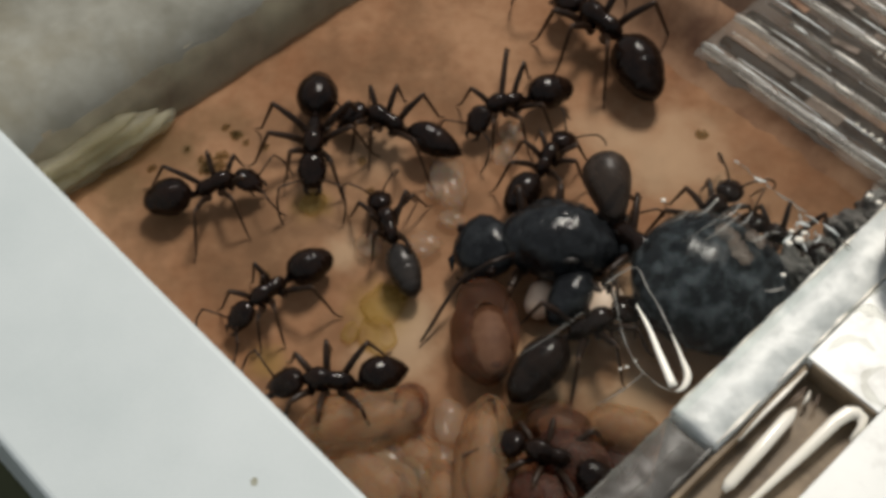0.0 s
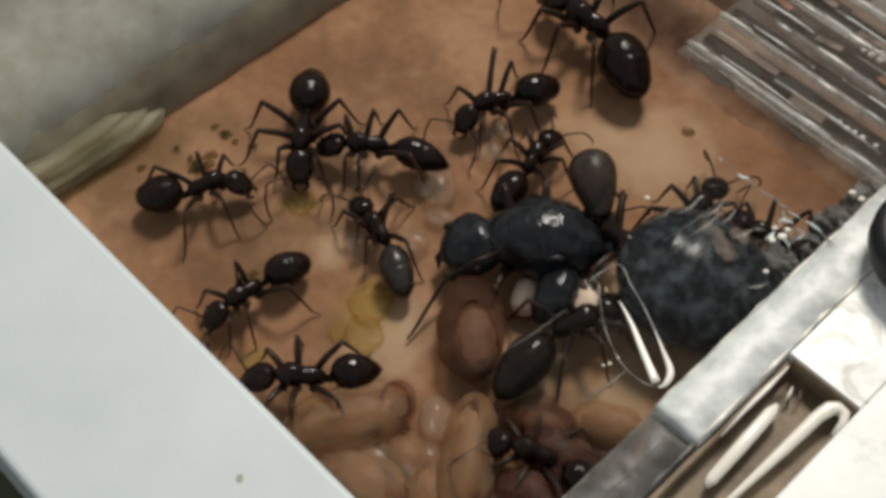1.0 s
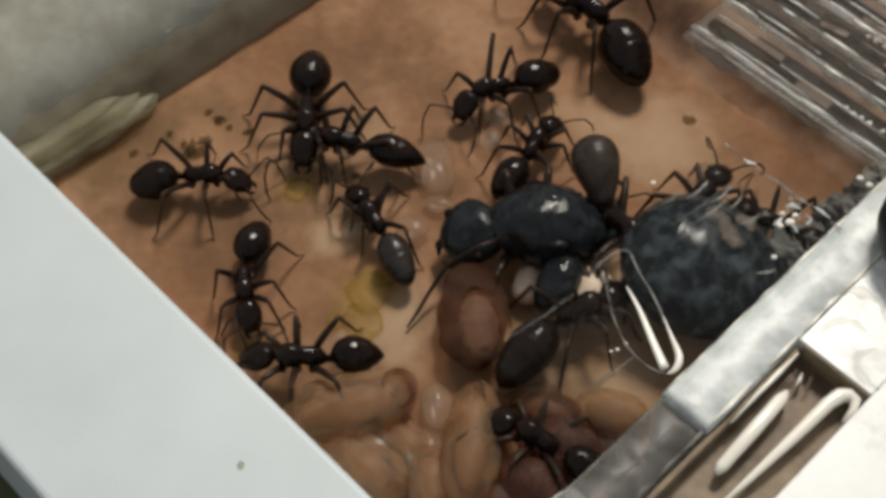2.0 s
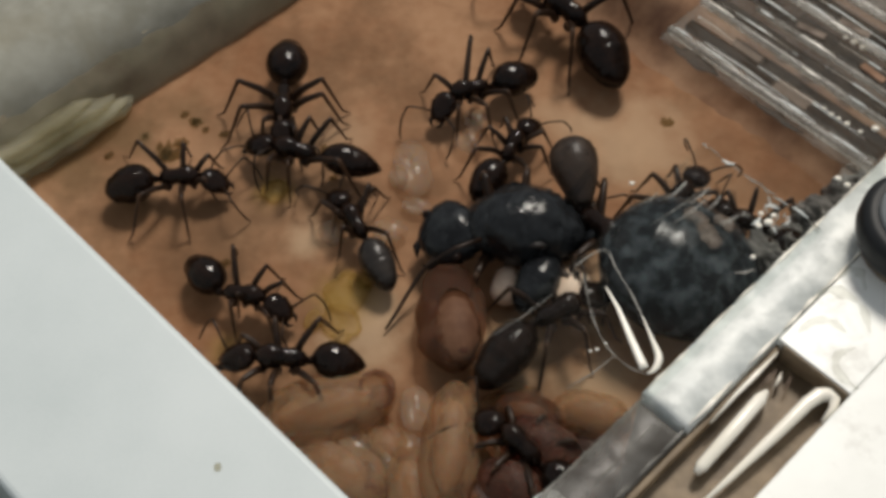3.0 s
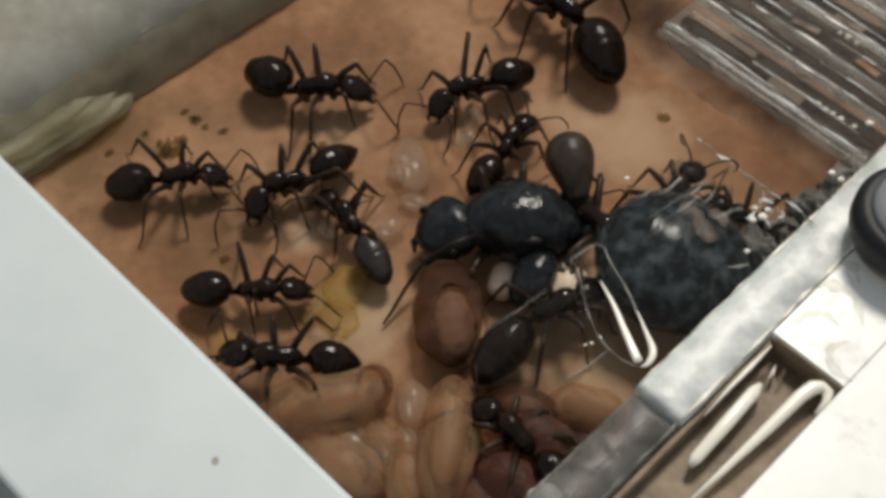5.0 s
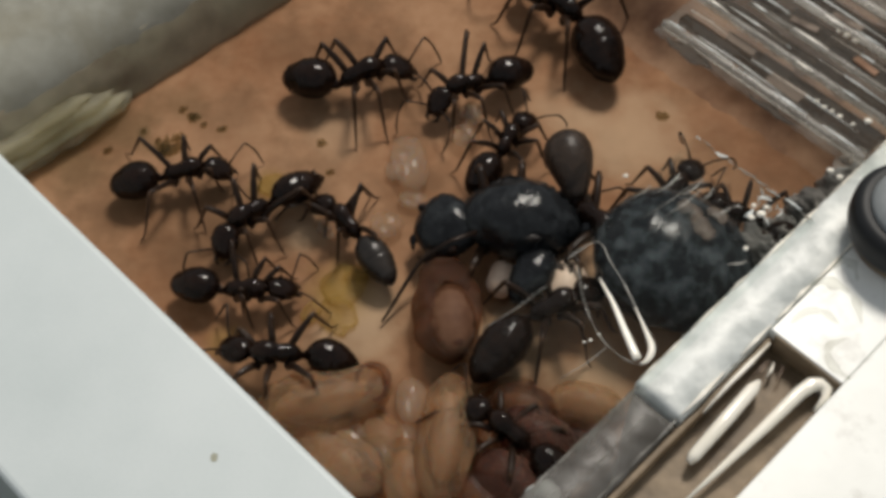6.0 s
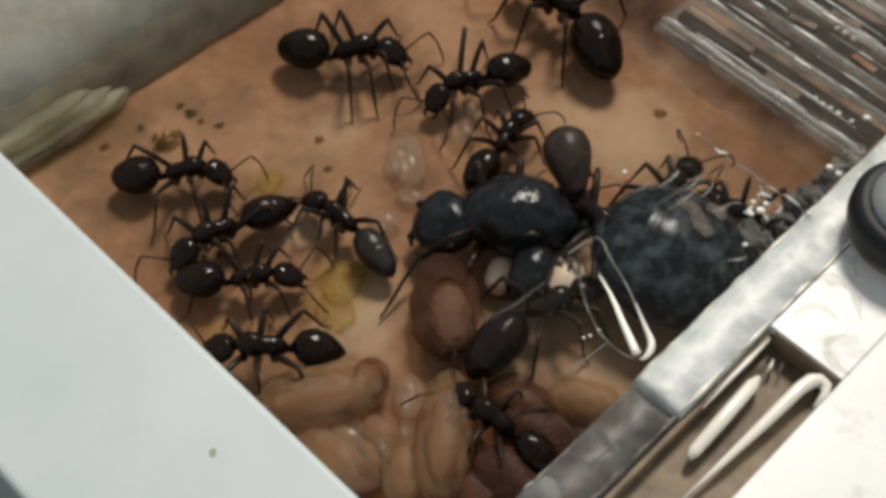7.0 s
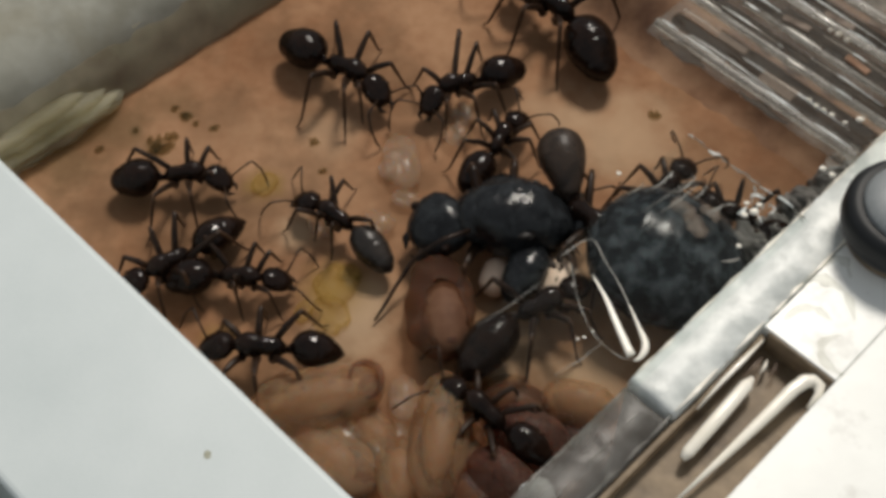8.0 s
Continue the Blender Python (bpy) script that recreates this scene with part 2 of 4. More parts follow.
MOSS = material("pale_yellow_fluff", ((0.34, 0.31, 0.21), (0.60, 0.57, 0.44)), 0.5, scale=1.6, detail_scale=2, bump=0.4, see=0.76, veil=(0.93, 0.91, 0.82), stretch=(0.4, 1.2, 1.2))
DIRT = material("dark_dirt", ((0.05, 0.040, 0.024), (0.115, 0.088, 0.05)), 0.9, scale=2, detail_scale=6, bump=0.6, spec=0.1, see=0.84, veil=(0.90, 0.87, 0.78))
RUBBER = material("dark_grey_rubber", ((0.008, 0.009, 0.010), (0.018, 0.02, 0.022)), 0.5, scale=0.8, detail_scale=6, bump=0.1, spec=0.3)
DOME = material("grey_dome", ((0.17, 0.185, 0.19), (0.26, 0.275, 0.28)), 0.4, scale=0.8, detail_scale=6, bump=0.1)
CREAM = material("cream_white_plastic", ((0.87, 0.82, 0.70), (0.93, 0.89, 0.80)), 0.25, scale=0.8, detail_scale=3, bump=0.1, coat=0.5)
TABLE = material("dark_olive_table", ((0.040, 0.044, 0.014), (0.085, 0.09, 0.035)), 0.6, scale=0.1, detail_scale=1, bump=0.2)
SLOT = material("brown_slot", ((0.115, 0.082, 0.050), (0.29, 0.22, 0.145)), 0.5, scale=1.5, detail_scale=1.5, bump=0.35, spec=0.3)


# ---- mesh helpers ----
def part(name, bm, mat, parent=None, label="", at=None, smooth=True):
    """Links a bmesh, given in millimetres, as one mesh object."""
    bmesh.ops.scale(bm, vec=(MM, MM, MM), verts=bm.verts)
    me = bpy.data.meshes.new(name)
    bm.to_mesh(me)
    bm.free()
    for poly in me.polygons:
        poly.use_smooth = smooth
    me.materials.append(mat)
    ob = new(name, me)
    if parent:
        ob.parent = parent
    if at is not None:
        ob.matrix_basis = at
    if label:
        tagged(ob, label)
    return ob


def mpose(x, y, z, rx=0, ry=0, rz=0):
    return pose(x * MM, y * MM, z * MM, rx, ry, rz)


def loft(path, radii, sides=14, bm=None):
    """A closed tube along path; radii: (across, up) for each point."""
    bm = bm or bmesh.new()
    path = [Vector(p) for p in path]
    rings = []
    for i, p in enumerate(path):
        d = (path[min(i + 1, len(path) - 1)] - path[max(i - 1, 0)]).normalized()
        up = Vector((0, 0, 1)) if abs(d.z) < 0.95 else Vector((1, 0, 0))
        side = up.cross(d).normalized()
        over = d.cross(side)
        a, b = radii[i]
        rings.append([bm.verts.new(p + side * (a * math.cos(k * math.tau / sides)) + over * (b * math.sin(k * math.tau / sides)))
                      for k in range(sides)])
    for r, q in zip(rings, rings[1:]):
        for k in range(sides):
            bm.faces.new((r[k], r[(k + 1) % sides], q[(k + 1) % sides], q[k]))
    for ring, end, flip in ((rings[0], path[0], True), (rings[-1], path[-1], False)):
        tip = bm.verts.new(end)
        for k in range(sides):
            f = (ring[k], ring[(k + 1) % sides], tip)
            bm.faces.new(f[::-1] if flip else f)
    bmesh.ops.recalc_face_normals(bm, faces=bm.faces)
    return bm


def egg(x0, x1, ry, rz, z0=0.0, z1=0.0, point=1.0, bands=0, count=18, sides=20, bm=None):
    """An egg-shaped body from x0 to x1, its axis running from height z0 to z1; bands: overlapping plates."""
    path, radii = [], []
    for i in range(count + 1):
        f = i / count
        c = 0.5 - 0.5 * math.cos(math.pi * f)
        w = math.sin(math.pi * f) ** 0.9 * (1 + 0.18 * (point - 1) * math.cos(math.pi * f))
        if bands:
            w *= 1 - 0.035 * ((c * bands) % 1.0)
        path.append((x0 + (x1 - x0) * c, 0, z0 + (z1 - z0) * c))
        radii.append((max(ry * w, 0.01), max(rz * w, 0.01)))
    return loft(path, radii, sides, bm)


GASTER = ((0.0, 0.10), (0.05, 0.42), (0.14, 0.74), (0.26, 0.93), (0.40, 1.0), (0.55, 0.97), (0.70, 0.82), (0.83, 0.68), (0.92, 0.46), (0.97, 0.26), (1.0, 0.04))


PEAR = ((0.0, 0.30), (0.05, 0.45), (0.16, 0.58), (0.30, 0.74), (0.46, 0.90), (0.62, 1.0), (0.75, 1.0), (0.86, 0.90), (0.94, 0.68), (0.98, 0.42), (1.0, 0.05))
POINTED = ((0.0, 0.10), (0.05, 0.42), (0.14, 0.74), (0.28, 0.96), (0.42, 1.0), (0.57, 0.93), (0.72, 0.75), (0.86, 0.47), (0.95, 0.22), (1.0, 0.03))


def gaster(length, ry, rz, droop, plates=4, bm=None, outline=GASTER):
    """An abdomen from the waist at the origin back along -x: overlapping plates, a drooping pointed end."""
    path, radii = [], []
    n = 44
    for i in range(n + 1):
        f = i / n
        for (f0, w0), (f1, w1) in zip(outline, outline[1:]):
            if f0 <= f <= f1:
                k = (f - f0) / (f1 - f0)
                w = w0 + (w1 - w0) * k
                break
        edge = (f * plates) % 1.0
        w *= 1 - 0.028 * max(0.0, 1 - edge * 5)
        path.append((-0.2 * length / 2.8 - length * f, 0, droop * (0.5 - f) - droop * f * f))
        radii.append((max(ry * w, 0.01), max(rz * w, 0.01)))
    return loft(path, radii, 22, bm)


def uv(u, v):
    """From the nest's own axes (along its two pairs of walls) to x, y."""
    return (u + v) / R2, (u - v) / R2


def prism(corners, z0, z1, bevel=0.2, bm=None, steps=2):
    own = bm is None
    bm = bm or bmesh.new()
    low = [bm.verts.new((x, y, z0)) for x, y in corners]
    high = [bm.verts.new((x, y, z1)) for x, y in corners]
    n = len(corners)
    faces = [bm.faces.new(low[::-1]), bm.faces.new(high)]
    faces += [bm.faces.new((low[i], low[(i + 1) % n], high[(i + 1) % n], high[i])) for i in range(n)]
    bmesh.ops.recalc_face_normals(bm, faces=faces)
    if bevel and own:
        bmesh.ops.bevel(bm, geom=bm.edges[:], offset=bevel, segments=steps, profile=0.5, affect="EDGES")
    return bm


def block(u0, u1, v0, v1, z0, z1, bevel=0.2, steps=2):
    return prism([uv(u0, v0), uv(u0, v1), uv(u1, v1), uv(u1, v0)], z0, z1, bevel, steps=steps)


def structure(name, bm, mat, label, category, smooth=False):
    return tagged(part(name, bm, mat, smooth=smooth), label, category, kind="structure")


# ---- the table ----
def slab(x0, x1, y0, y1, z0, z1):
    return prism([(x0, y0), (x1, y0), (x1, y1), (x0, y1)], z0, z1, 0)


structure("ground", slab(-110, 110, -110, 110, -15, -5), TABLE, "dark olive table surface under the nest", "table")

# ---- the nest box ----
U0, U1, V0, V1 = -15.1, 19.3, -19.9, 14.9


def floor_sheet():
    """The chamber floor: a slightly uneven slab."""
    bm = bmesh.new()
    n = 60
    grid = [[None] * (n + 1) for _ in range(n + 1)]
    for i in range(n + 1):
        for j in range(n + 1):
            x, y = uv(U0 - 0.2 + (U1 - U0 + 0.4) * i / n, V0 - 1.2 + (V1 - V0 + 1.4) * j / n)
            z = -0.04 - 0.10 * (0.5 + 0.5 * noise.noise((x * 0.25, y * 0.25, 3.1)))
            grid[i][j] = bm.verts.new((x, y, z))
    for i in range(n):
        for j in range(n):
            bm.faces.new((grid[i][j], grid[i][j + 1], grid[i + 1][j + 1], grid[i + 1][j]))
    rim = [e for e in bm.edges if e.is_boundary]
    made = bmesh.ops.extrude_edge_only(bm, edges=rim)["geom"]
    for v in made:
        if isinstance(v, bmesh.types.BMVert):
            v.co.z = -5
    bmesh.ops.holes_fill(bm, edges=[e for e in bm.edges if e.is_boundary])
    bmesh.ops.recalc_face_normals(bm, faces=bm.faces)
    return bm


structure("floor", floor_sheet(), PLASTER, "peach-coloured plaster floor with brown stains and painted shade", "floor", smooth=True)
structure("wall_1", block(-25.3, U0, -60, 60, -5, 7.4, 0.35, 3), WHITE, "smooth white plastic wall of the nest with a wide flat top", "wall")


def along(profile, back, uneven, lift, n=110):
    """A body run along the foot of the stained wall; profile: depth into the wall and height of each corner, uneven: waviness of each, lift: of the heights."""
    bm = bmesh.new()
    rows = []
    for i in range(n + 1):
        u = U0 + 0.01 + (back - U0) * i / n
        v = -20.7 + (u - U0) * 0.0533
        ring = []
        for k, ((d, z), w) in enumerate(zip(profile, uneven)):
            a = noise.noise((u * 0.35, z * 0.4, 2.0)) + 0.5 * noise.noise((u * 1.1, z * 0.6, 7.0))
            ring.append(bm.verts.new((*uv(u, v - d + w * a), z + lift * noise.noise((u * 0.45, k * 0.15, 11.0)))))
        rows.append(ring)
    m = len(profile)
    for r, q in zip(rows, rows[1:]):
        for k in range(m):
            bm.faces.new((r[k], r[(k + 1) % m], q[(k + 1) % m], q[k]))
    bm.faces.new(rows[0])
    bm.faces.new(rows[-1])
    bmesh.ops.recalc_face_normals(bm, faces=bm.faces)
    return bm


structure("wall_2", along(((0, -5), (0, -0.3), (0.12, 0.7), (0.4, 2.0), (0.85, 3.3), (1.5, 4.4), (2.6, 5.15), (4.2, 5.55), (8, 5.7), (20, 5.7), (39, 5.7), (39, -5)), 60,
                          (0, 0.16, 0.16, 0.16, 0.16, 0.16, 0.16, 0.1, 0.1, 0, 0, 0), 0.0), WALL, "off-white plaster wall with a rounded top, stained olive", "wall", smooth=True)
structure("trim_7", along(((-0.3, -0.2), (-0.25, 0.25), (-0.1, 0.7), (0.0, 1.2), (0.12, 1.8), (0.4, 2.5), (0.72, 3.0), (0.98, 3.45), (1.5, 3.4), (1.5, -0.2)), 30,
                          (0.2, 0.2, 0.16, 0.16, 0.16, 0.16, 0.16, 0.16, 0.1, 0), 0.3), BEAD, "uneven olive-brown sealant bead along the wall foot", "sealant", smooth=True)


def sloping_wall(set_back):
    """The far wall: its face leans back from the floor by set_back."""
    bm = block(U1, 60, V0 + 0.01, V1 - 0.01, -5, 6.9, 0)
    for v in bm.verts:
        if v.co.z > 6 and (v.co.x + v.co.y) / R2 < 30:
            v.co += Vector((*uv(set_back, 0), 0))
        elif (v.co.x + v.co.y) / R2 < 30:
            v.co -= Vector((*uv(set_back * 5 / 6.9, 0), 0))
    bmesh.ops.bevel(bm, geom=bm.edges[:], offset=0.3, segments=2, profile=0.5, affect="EDGES")
    return bm


structure("wall_3", sloping_wall(4.4), BROWN, "brown stained wall under ribbed clear acrylic", "wall")


def fillet():
    """A ragged plaster slope added where the floor meets the far wall; its colour carries the shade there."""
    bm = bmesh.new()
    rows = []
    n = 90
    for i in range(n + 1):
        v = V0 + 1.3 + (V1 - V0 - 1.4) * i / n
        a = noise.noise((v * 0.22, 3.3, 1.0)) + 0.6 * noise.noise((v * 0.8, 1.3, 4.0)) + 0.3 * noise.noise((v * 2.3, 0.3, 7.0))
        rows.append([bm.verts.new((*uv(U1 + d + a * w, v), z + (0.25 * a * w if z > 0.3 else 0))) for d, z, w in ((-1.5, -0.25, 0.6), (-1.2, -0.12, 0.6), (-0.7, 0.06, 0.6), (-0.2, 0.4, 0.5), (0.4, 1.2, 0.4), (1.2, 2.3, 0.3), (2.2, 3.4, 0.2), (2.6, 3.2, 0.1), (1.6, -0.2, 0))])
    for r, q in zip(rows, rows[1:]):
        for k in range(9):
            bm.faces.new((r[k], r[(k + 1) % 9], q[(k + 1) % 9], q[k]))
    bm.faces.new(rows[0])
    bm.faces.new(rows[-1])
    bmesh.ops.recalc_face_normals(bm, faces=bm.faces)
    return bm


structure("trim_8", fillet(), SLOPESHADE, "plaster slope added at the foot of the far wall, reddish shade in its colour", "plaster", smooth=True)
structure("trim_6", block(U1 + 4.8, 59.9, V0 + 0.05, V1 - 0.05, 6.91, 7.0, 0.02), DARKSHEET, "dark brown sheet on top of the wall", "sheet")


def worn_bar(u0, u1, v0, v1, z0, z1, wear, seed, n):
    """A bar along u whose top edges are chipped and uneven."""
    bm = bmesh.new()
    rows = []
    for i in range(n + 1):
        u = u0 + (u1 - u0) * i / n
        j = [wear * (noise.noise((u * 1.1, k * 3.0, seed)) + 0.6 * noise.noise((u * 3.7, k * 3.0, seed + 4))) for k in range(6)]
        ring = [(v0, z0), (v0, z1 - 0.5), (v0 + 0.04 + abs(j[0]) * 0.4, z1 - 0.16 - abs(j[1]) * 0.6), (v0 + 0.2 + j[0] * 0.7, z1 + j[1] * 0.15), ((v0 + v1) / 2 + j[5], z1 - 0.04 + j[4] * 0.3),
                (v1 - 0.2 + j[2] * 0.7, z1 + j[3] * 0.15), (v1 - 0.04 - abs(j[2]) * 0.4, z1 - 0.16 - abs(j[3]) * 0.6), (v1, z1 - 0.5), (v1, z0)]
        end = 0.25 * noise.noise((i, seed, 1)) if i in (0, n) else 0
        rows.append([bm.verts.new((*uv(u + end + (0.18 * j[k % 6] if i == 0 else 0), v), z - (0.15 if i in (0, n) and 2 < k < 6 else 0))) for k, (v, z) in enumerate(ring)])
    m = 9
    for r, q in zip(rows, rows[1:]):
        for k in range(m):
            bm.faces.new((r[k], r[(k + 1) % m], q[(k + 1) % m], q[k]))
    bm.faces.new(rows[0])
    bm.faces.new(rows[-1])
    bmesh.ops.recalc_face_normals(bm, faces=bm.faces)
    return bm


strip = structure("wall_4", worn_bar(-2.4, 60, V1, 17.6, -5, 7.5, 0.22, 3.0, 260), FROSTED, "frosted white acrylic wall strip with worn edges", "wall", smooth=True)
structure("wall_5", worn_bar(U0 + 0.01, -2.7, V1, 17.6, -5, 7.1, 0.25, 8.0, 70), SMEAR, "clear acrylic wall strip, smeared", "wall", smooth=True)
plate = structure("trim_1", block(4.0, 60, 17.603, 21.6, -5, 7.49, 0.06), GLOSSWHITE, "glossy white plastic plate with grey smears", "plate")
structure("trim_2", block(U0 + 0.01, 60, 21.603, 60, -5, 7.5, 0.1), GLOSSWHITE, "glossy white plastic plate beside a slot", "plate")
structure("trim_3", block(U0 + 0.01, 3.98, 17.62, 21.6, -5, 6.0, 0.1), SLOT, "dark brown bottom of the slot", "slot")
structure("trim_4", block(3.84, 3.98, 17.95, 21.58, 6.01, 7.46, 0.1), SLOT, "dark brown end lining of the slot", "slot")
structure("trim_5", block(U0 + 0.01, 3.98, 17.62, 17.93, 6.01, 7.0, 0.1), SLOT, "dark brown side lining of the slot", "slot")

random.seed(4)
# broken cream lines along both top edges of the strip
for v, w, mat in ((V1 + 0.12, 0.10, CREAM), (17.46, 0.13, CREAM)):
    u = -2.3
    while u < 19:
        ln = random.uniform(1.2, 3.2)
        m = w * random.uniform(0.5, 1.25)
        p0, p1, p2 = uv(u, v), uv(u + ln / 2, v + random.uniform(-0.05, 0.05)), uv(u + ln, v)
        part("pale_edge", loft([(*p0, 7.49), (*p1, 7.51), (*p2, 7.49)], [(m * 0.3, 0.02), (m, 0.05), (m * 0.3, 0.02)], 8), mat, strip)
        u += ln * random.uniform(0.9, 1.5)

smeared = bpy.data.objects["wall_5"]
# broken pale lines along the top of the lower strip
for v, w in ((V1 + 0.15, 0.07), (16.3, 0.04), (17.4, 0.08)):
    u = -9.5
    while u < -3:
        ln = random.uniform(1.0, 2.6)
        part("pale_edge", loft([(*uv(u, v), 7.1), (*uv(u + ln / 2, v + random.uniform(-0.08, 0.08)), 7.12), (*uv(u + ln, v), 7.1)], [(w * 0.3, 0.02), (w, 0.05), (w * 0.3, 0.02)], 8), HAZE, smeared)
        u += ln * random.uniform(0.9, 1.6)

# ---- clear acrylic pieces ----
tab = tagged(part("acrylic_tab", block(-7.0, 10.2, 8.1, V1 + 0.6, 7.5, 7.68, 0.05), CLEAR, smooth=False),
             "clear acrylic cover tab lying over the queen's abdomen", "cover tab")
tab.visible_shadow = False


def curve_points(corners, n):
    """n points on a smooth curve through corners (x, y)."""
    c = [Vector(p) for p in corners]
    out = []
    for i in range(n):
        f = i / (n - 1) * (len(c) - 1)
        k = min(int(f), len(c) - 2)
        f -= k
        p0, p1, p2, p3 = c[max(k - 1, 0)], c[k], c[k + 1], c[min(k + 2, len(c) - 1)]
        out.append(0.5 * (2 * p1 + (p2 - p0) * f + (2 * p0 - 5 * p1 + 4 * p2 - p3) * f * f + (3 * p1 - p0 - 3 * p2 + p3) * f ** 3))
    return out


# a leaf-shaped tongue pressed into the tab: its rim runs down one side, round the tip and up the other
T = curve_points(((6.1, -5.9), (7.55, -4.95), (8.1, -6.1), (8.75, -7.6), (9.42, -9.8), (9.64, -10.8), (9.3, -11.45), (8.75, -11.5), (8.05, -11.05), (7.35, -10.2), (6.92, -9.1), (6.68, -8.0), (6.52, -6.3)), 60)
part("rim", loft([(p.x, p.y, 7.74) for p in T], [(w, w * 0.8) for w in ((0.03 if k < 28 else 0.014) + 0.025 * (0.5 + 0.5 * math.sin(k * 0.9)) for k in range(60))], 8), HAZE, tab, "raised shiny rim of a rounded tongue")
# the lamp's reflection on rim end and tongue is put into cream white parts
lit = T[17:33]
part("rim_reflection", loft([(p.x, p.y, 7.75) for p in lit], [(0.03 + 0.15 * math.sin(math.pi * (k + 0.3) / 16) ** 1.3,) * 2 for k in range(16)], 10), CREAM, tab, "thick end of the rim, cream white for its bright reflection")
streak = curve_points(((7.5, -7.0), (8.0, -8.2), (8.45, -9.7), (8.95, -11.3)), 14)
part("reflection_ridge", loft([(p.x, p.y, 7.74) for p in streak], [(0.02 + 0.2 * (k / 13) ** 0.8, 0.03 + 0.1 * k / 13) for k in range(14)], 10), CREAM, tab, "raised ridge inside the tongue, cream white for its bright reflection")

random.seed(31)
v = 8.1
while v < V1 + 0.4:
    ln, w = random.uniform(0.3, 1.1), random.uniform(0.03, 0.1)
    off = [random.uniform(-0.1, 0.1) for _ in range(3)]
    part("chipped_edge", loft([(*uv(10.2 + o, v + ln * k / 2), 7.62 + 0.02 * k) for k, o in enumerate(off)], [(w * 0.4, 0.03), (w, 0.06), (w * 0.5, 0.03)], 8), FROSTED if random.random() < 0.5 else HAZE, tab)
    v += ln + random.uniform(-0.1, 0.35)
cover = tagged(part("acrylic_cover", block(14.1, 30, 2.0, V1 + 2.0, 7.5, 7.8, 0.08), CLOUDY, smooth=False),
               "clear ribbed acrylic cover on the far nest wall", "cover")
cover.visible_shadow = False
random.seed(21)
for u, v0, w, h in ((14.55, 2.2, 0.2, 0.6), (17.4, 2.1, 0.18, 0.45), (19.1, 4.5, 0.12, 0.35), (21.1, 2.1, 0.24, 0.45), (23.4, 2.1, 0.26, 0.45)):
    rib = part("rib", block(u - w, u + w, v0, V1 + 0.2, 7.8, 7.8 + h, min(w * 0.8, 0.18), 3), RIB, cover)
    rib.visible_shadow = False
    # highlights along the rib top, laid on as white strips
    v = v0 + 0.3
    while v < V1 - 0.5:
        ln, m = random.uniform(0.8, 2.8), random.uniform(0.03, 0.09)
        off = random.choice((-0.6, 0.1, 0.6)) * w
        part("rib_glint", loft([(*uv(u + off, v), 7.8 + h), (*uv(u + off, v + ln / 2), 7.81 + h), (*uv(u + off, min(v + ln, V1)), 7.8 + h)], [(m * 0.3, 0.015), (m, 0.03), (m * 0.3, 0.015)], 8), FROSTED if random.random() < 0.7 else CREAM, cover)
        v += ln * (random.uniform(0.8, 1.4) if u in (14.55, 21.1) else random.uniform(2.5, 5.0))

for x0, y0, x1, y1, w in ((9.5, -2.3, 10.4, -1.6, 0.06), (9.9, -3.5, 12.9, -1.1, 0.03), (10.7, -2.0, 11.9, -0.9, 0.08), (11.0, -3.4, 13.0, -1.7, 0.06), (11.9, -2.2, 13.0, -1.2, 0.09),
                           (12.7, -2.6, 13.5, -1.7, 0.07), (13.2, -3.4, 14.2, -2.9, 0.10), (13.6, -6.2, 14.6, -6.0, 0.09), (2.0, -9.7, 5.0, -7.4, 0.03),
                           (5.4, -12.3, 7.7, -10.6, 0.04)):
    mid = ((x0 + x1) / 2 + 0.08, (y0 + y1) / 2 - 0.06)
    part("scratch", loft([(x0, y0, 7.68), (*mid, 7.68), (x1, y1, 7.68)], [(w * 0.4, 0.02), (w, 0.03), (w * 0.5, 0.02)], 8), HAZE, tab)
random.seed(47)
for i in range(14):
    # fine crazing round the chipped corner, its white highlights put into pale shards
    x, y, a, ln = random.gauss(15.9, 0.55), random.gauss(-3.0, 0.4), random.uniform(0, math.pi), random.uniform(0.12, 0.38)
    c, n, w = math.cos(a) * ln, math.sin(a) * ln, random.uniform(0.03, 0.12)
    part("craze", loft([(x - c, y - n, 7.68), (x + n * 0.15, y - c * 0.15, 7.69), (x + c, y + n, 7.68)], [(w * 0.3, 0.02), (w, 0.03), (w * 0.3, 0.02)], 8), FROSTED if i % 2 else HAZE, tab)
# clear droplets, their bright glints put into an all-over cream colour
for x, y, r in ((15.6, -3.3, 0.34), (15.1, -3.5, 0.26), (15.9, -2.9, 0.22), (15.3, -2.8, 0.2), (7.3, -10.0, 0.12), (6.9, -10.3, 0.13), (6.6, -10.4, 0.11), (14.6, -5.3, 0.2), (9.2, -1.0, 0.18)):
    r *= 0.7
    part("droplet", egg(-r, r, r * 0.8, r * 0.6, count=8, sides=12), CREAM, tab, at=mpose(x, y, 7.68))
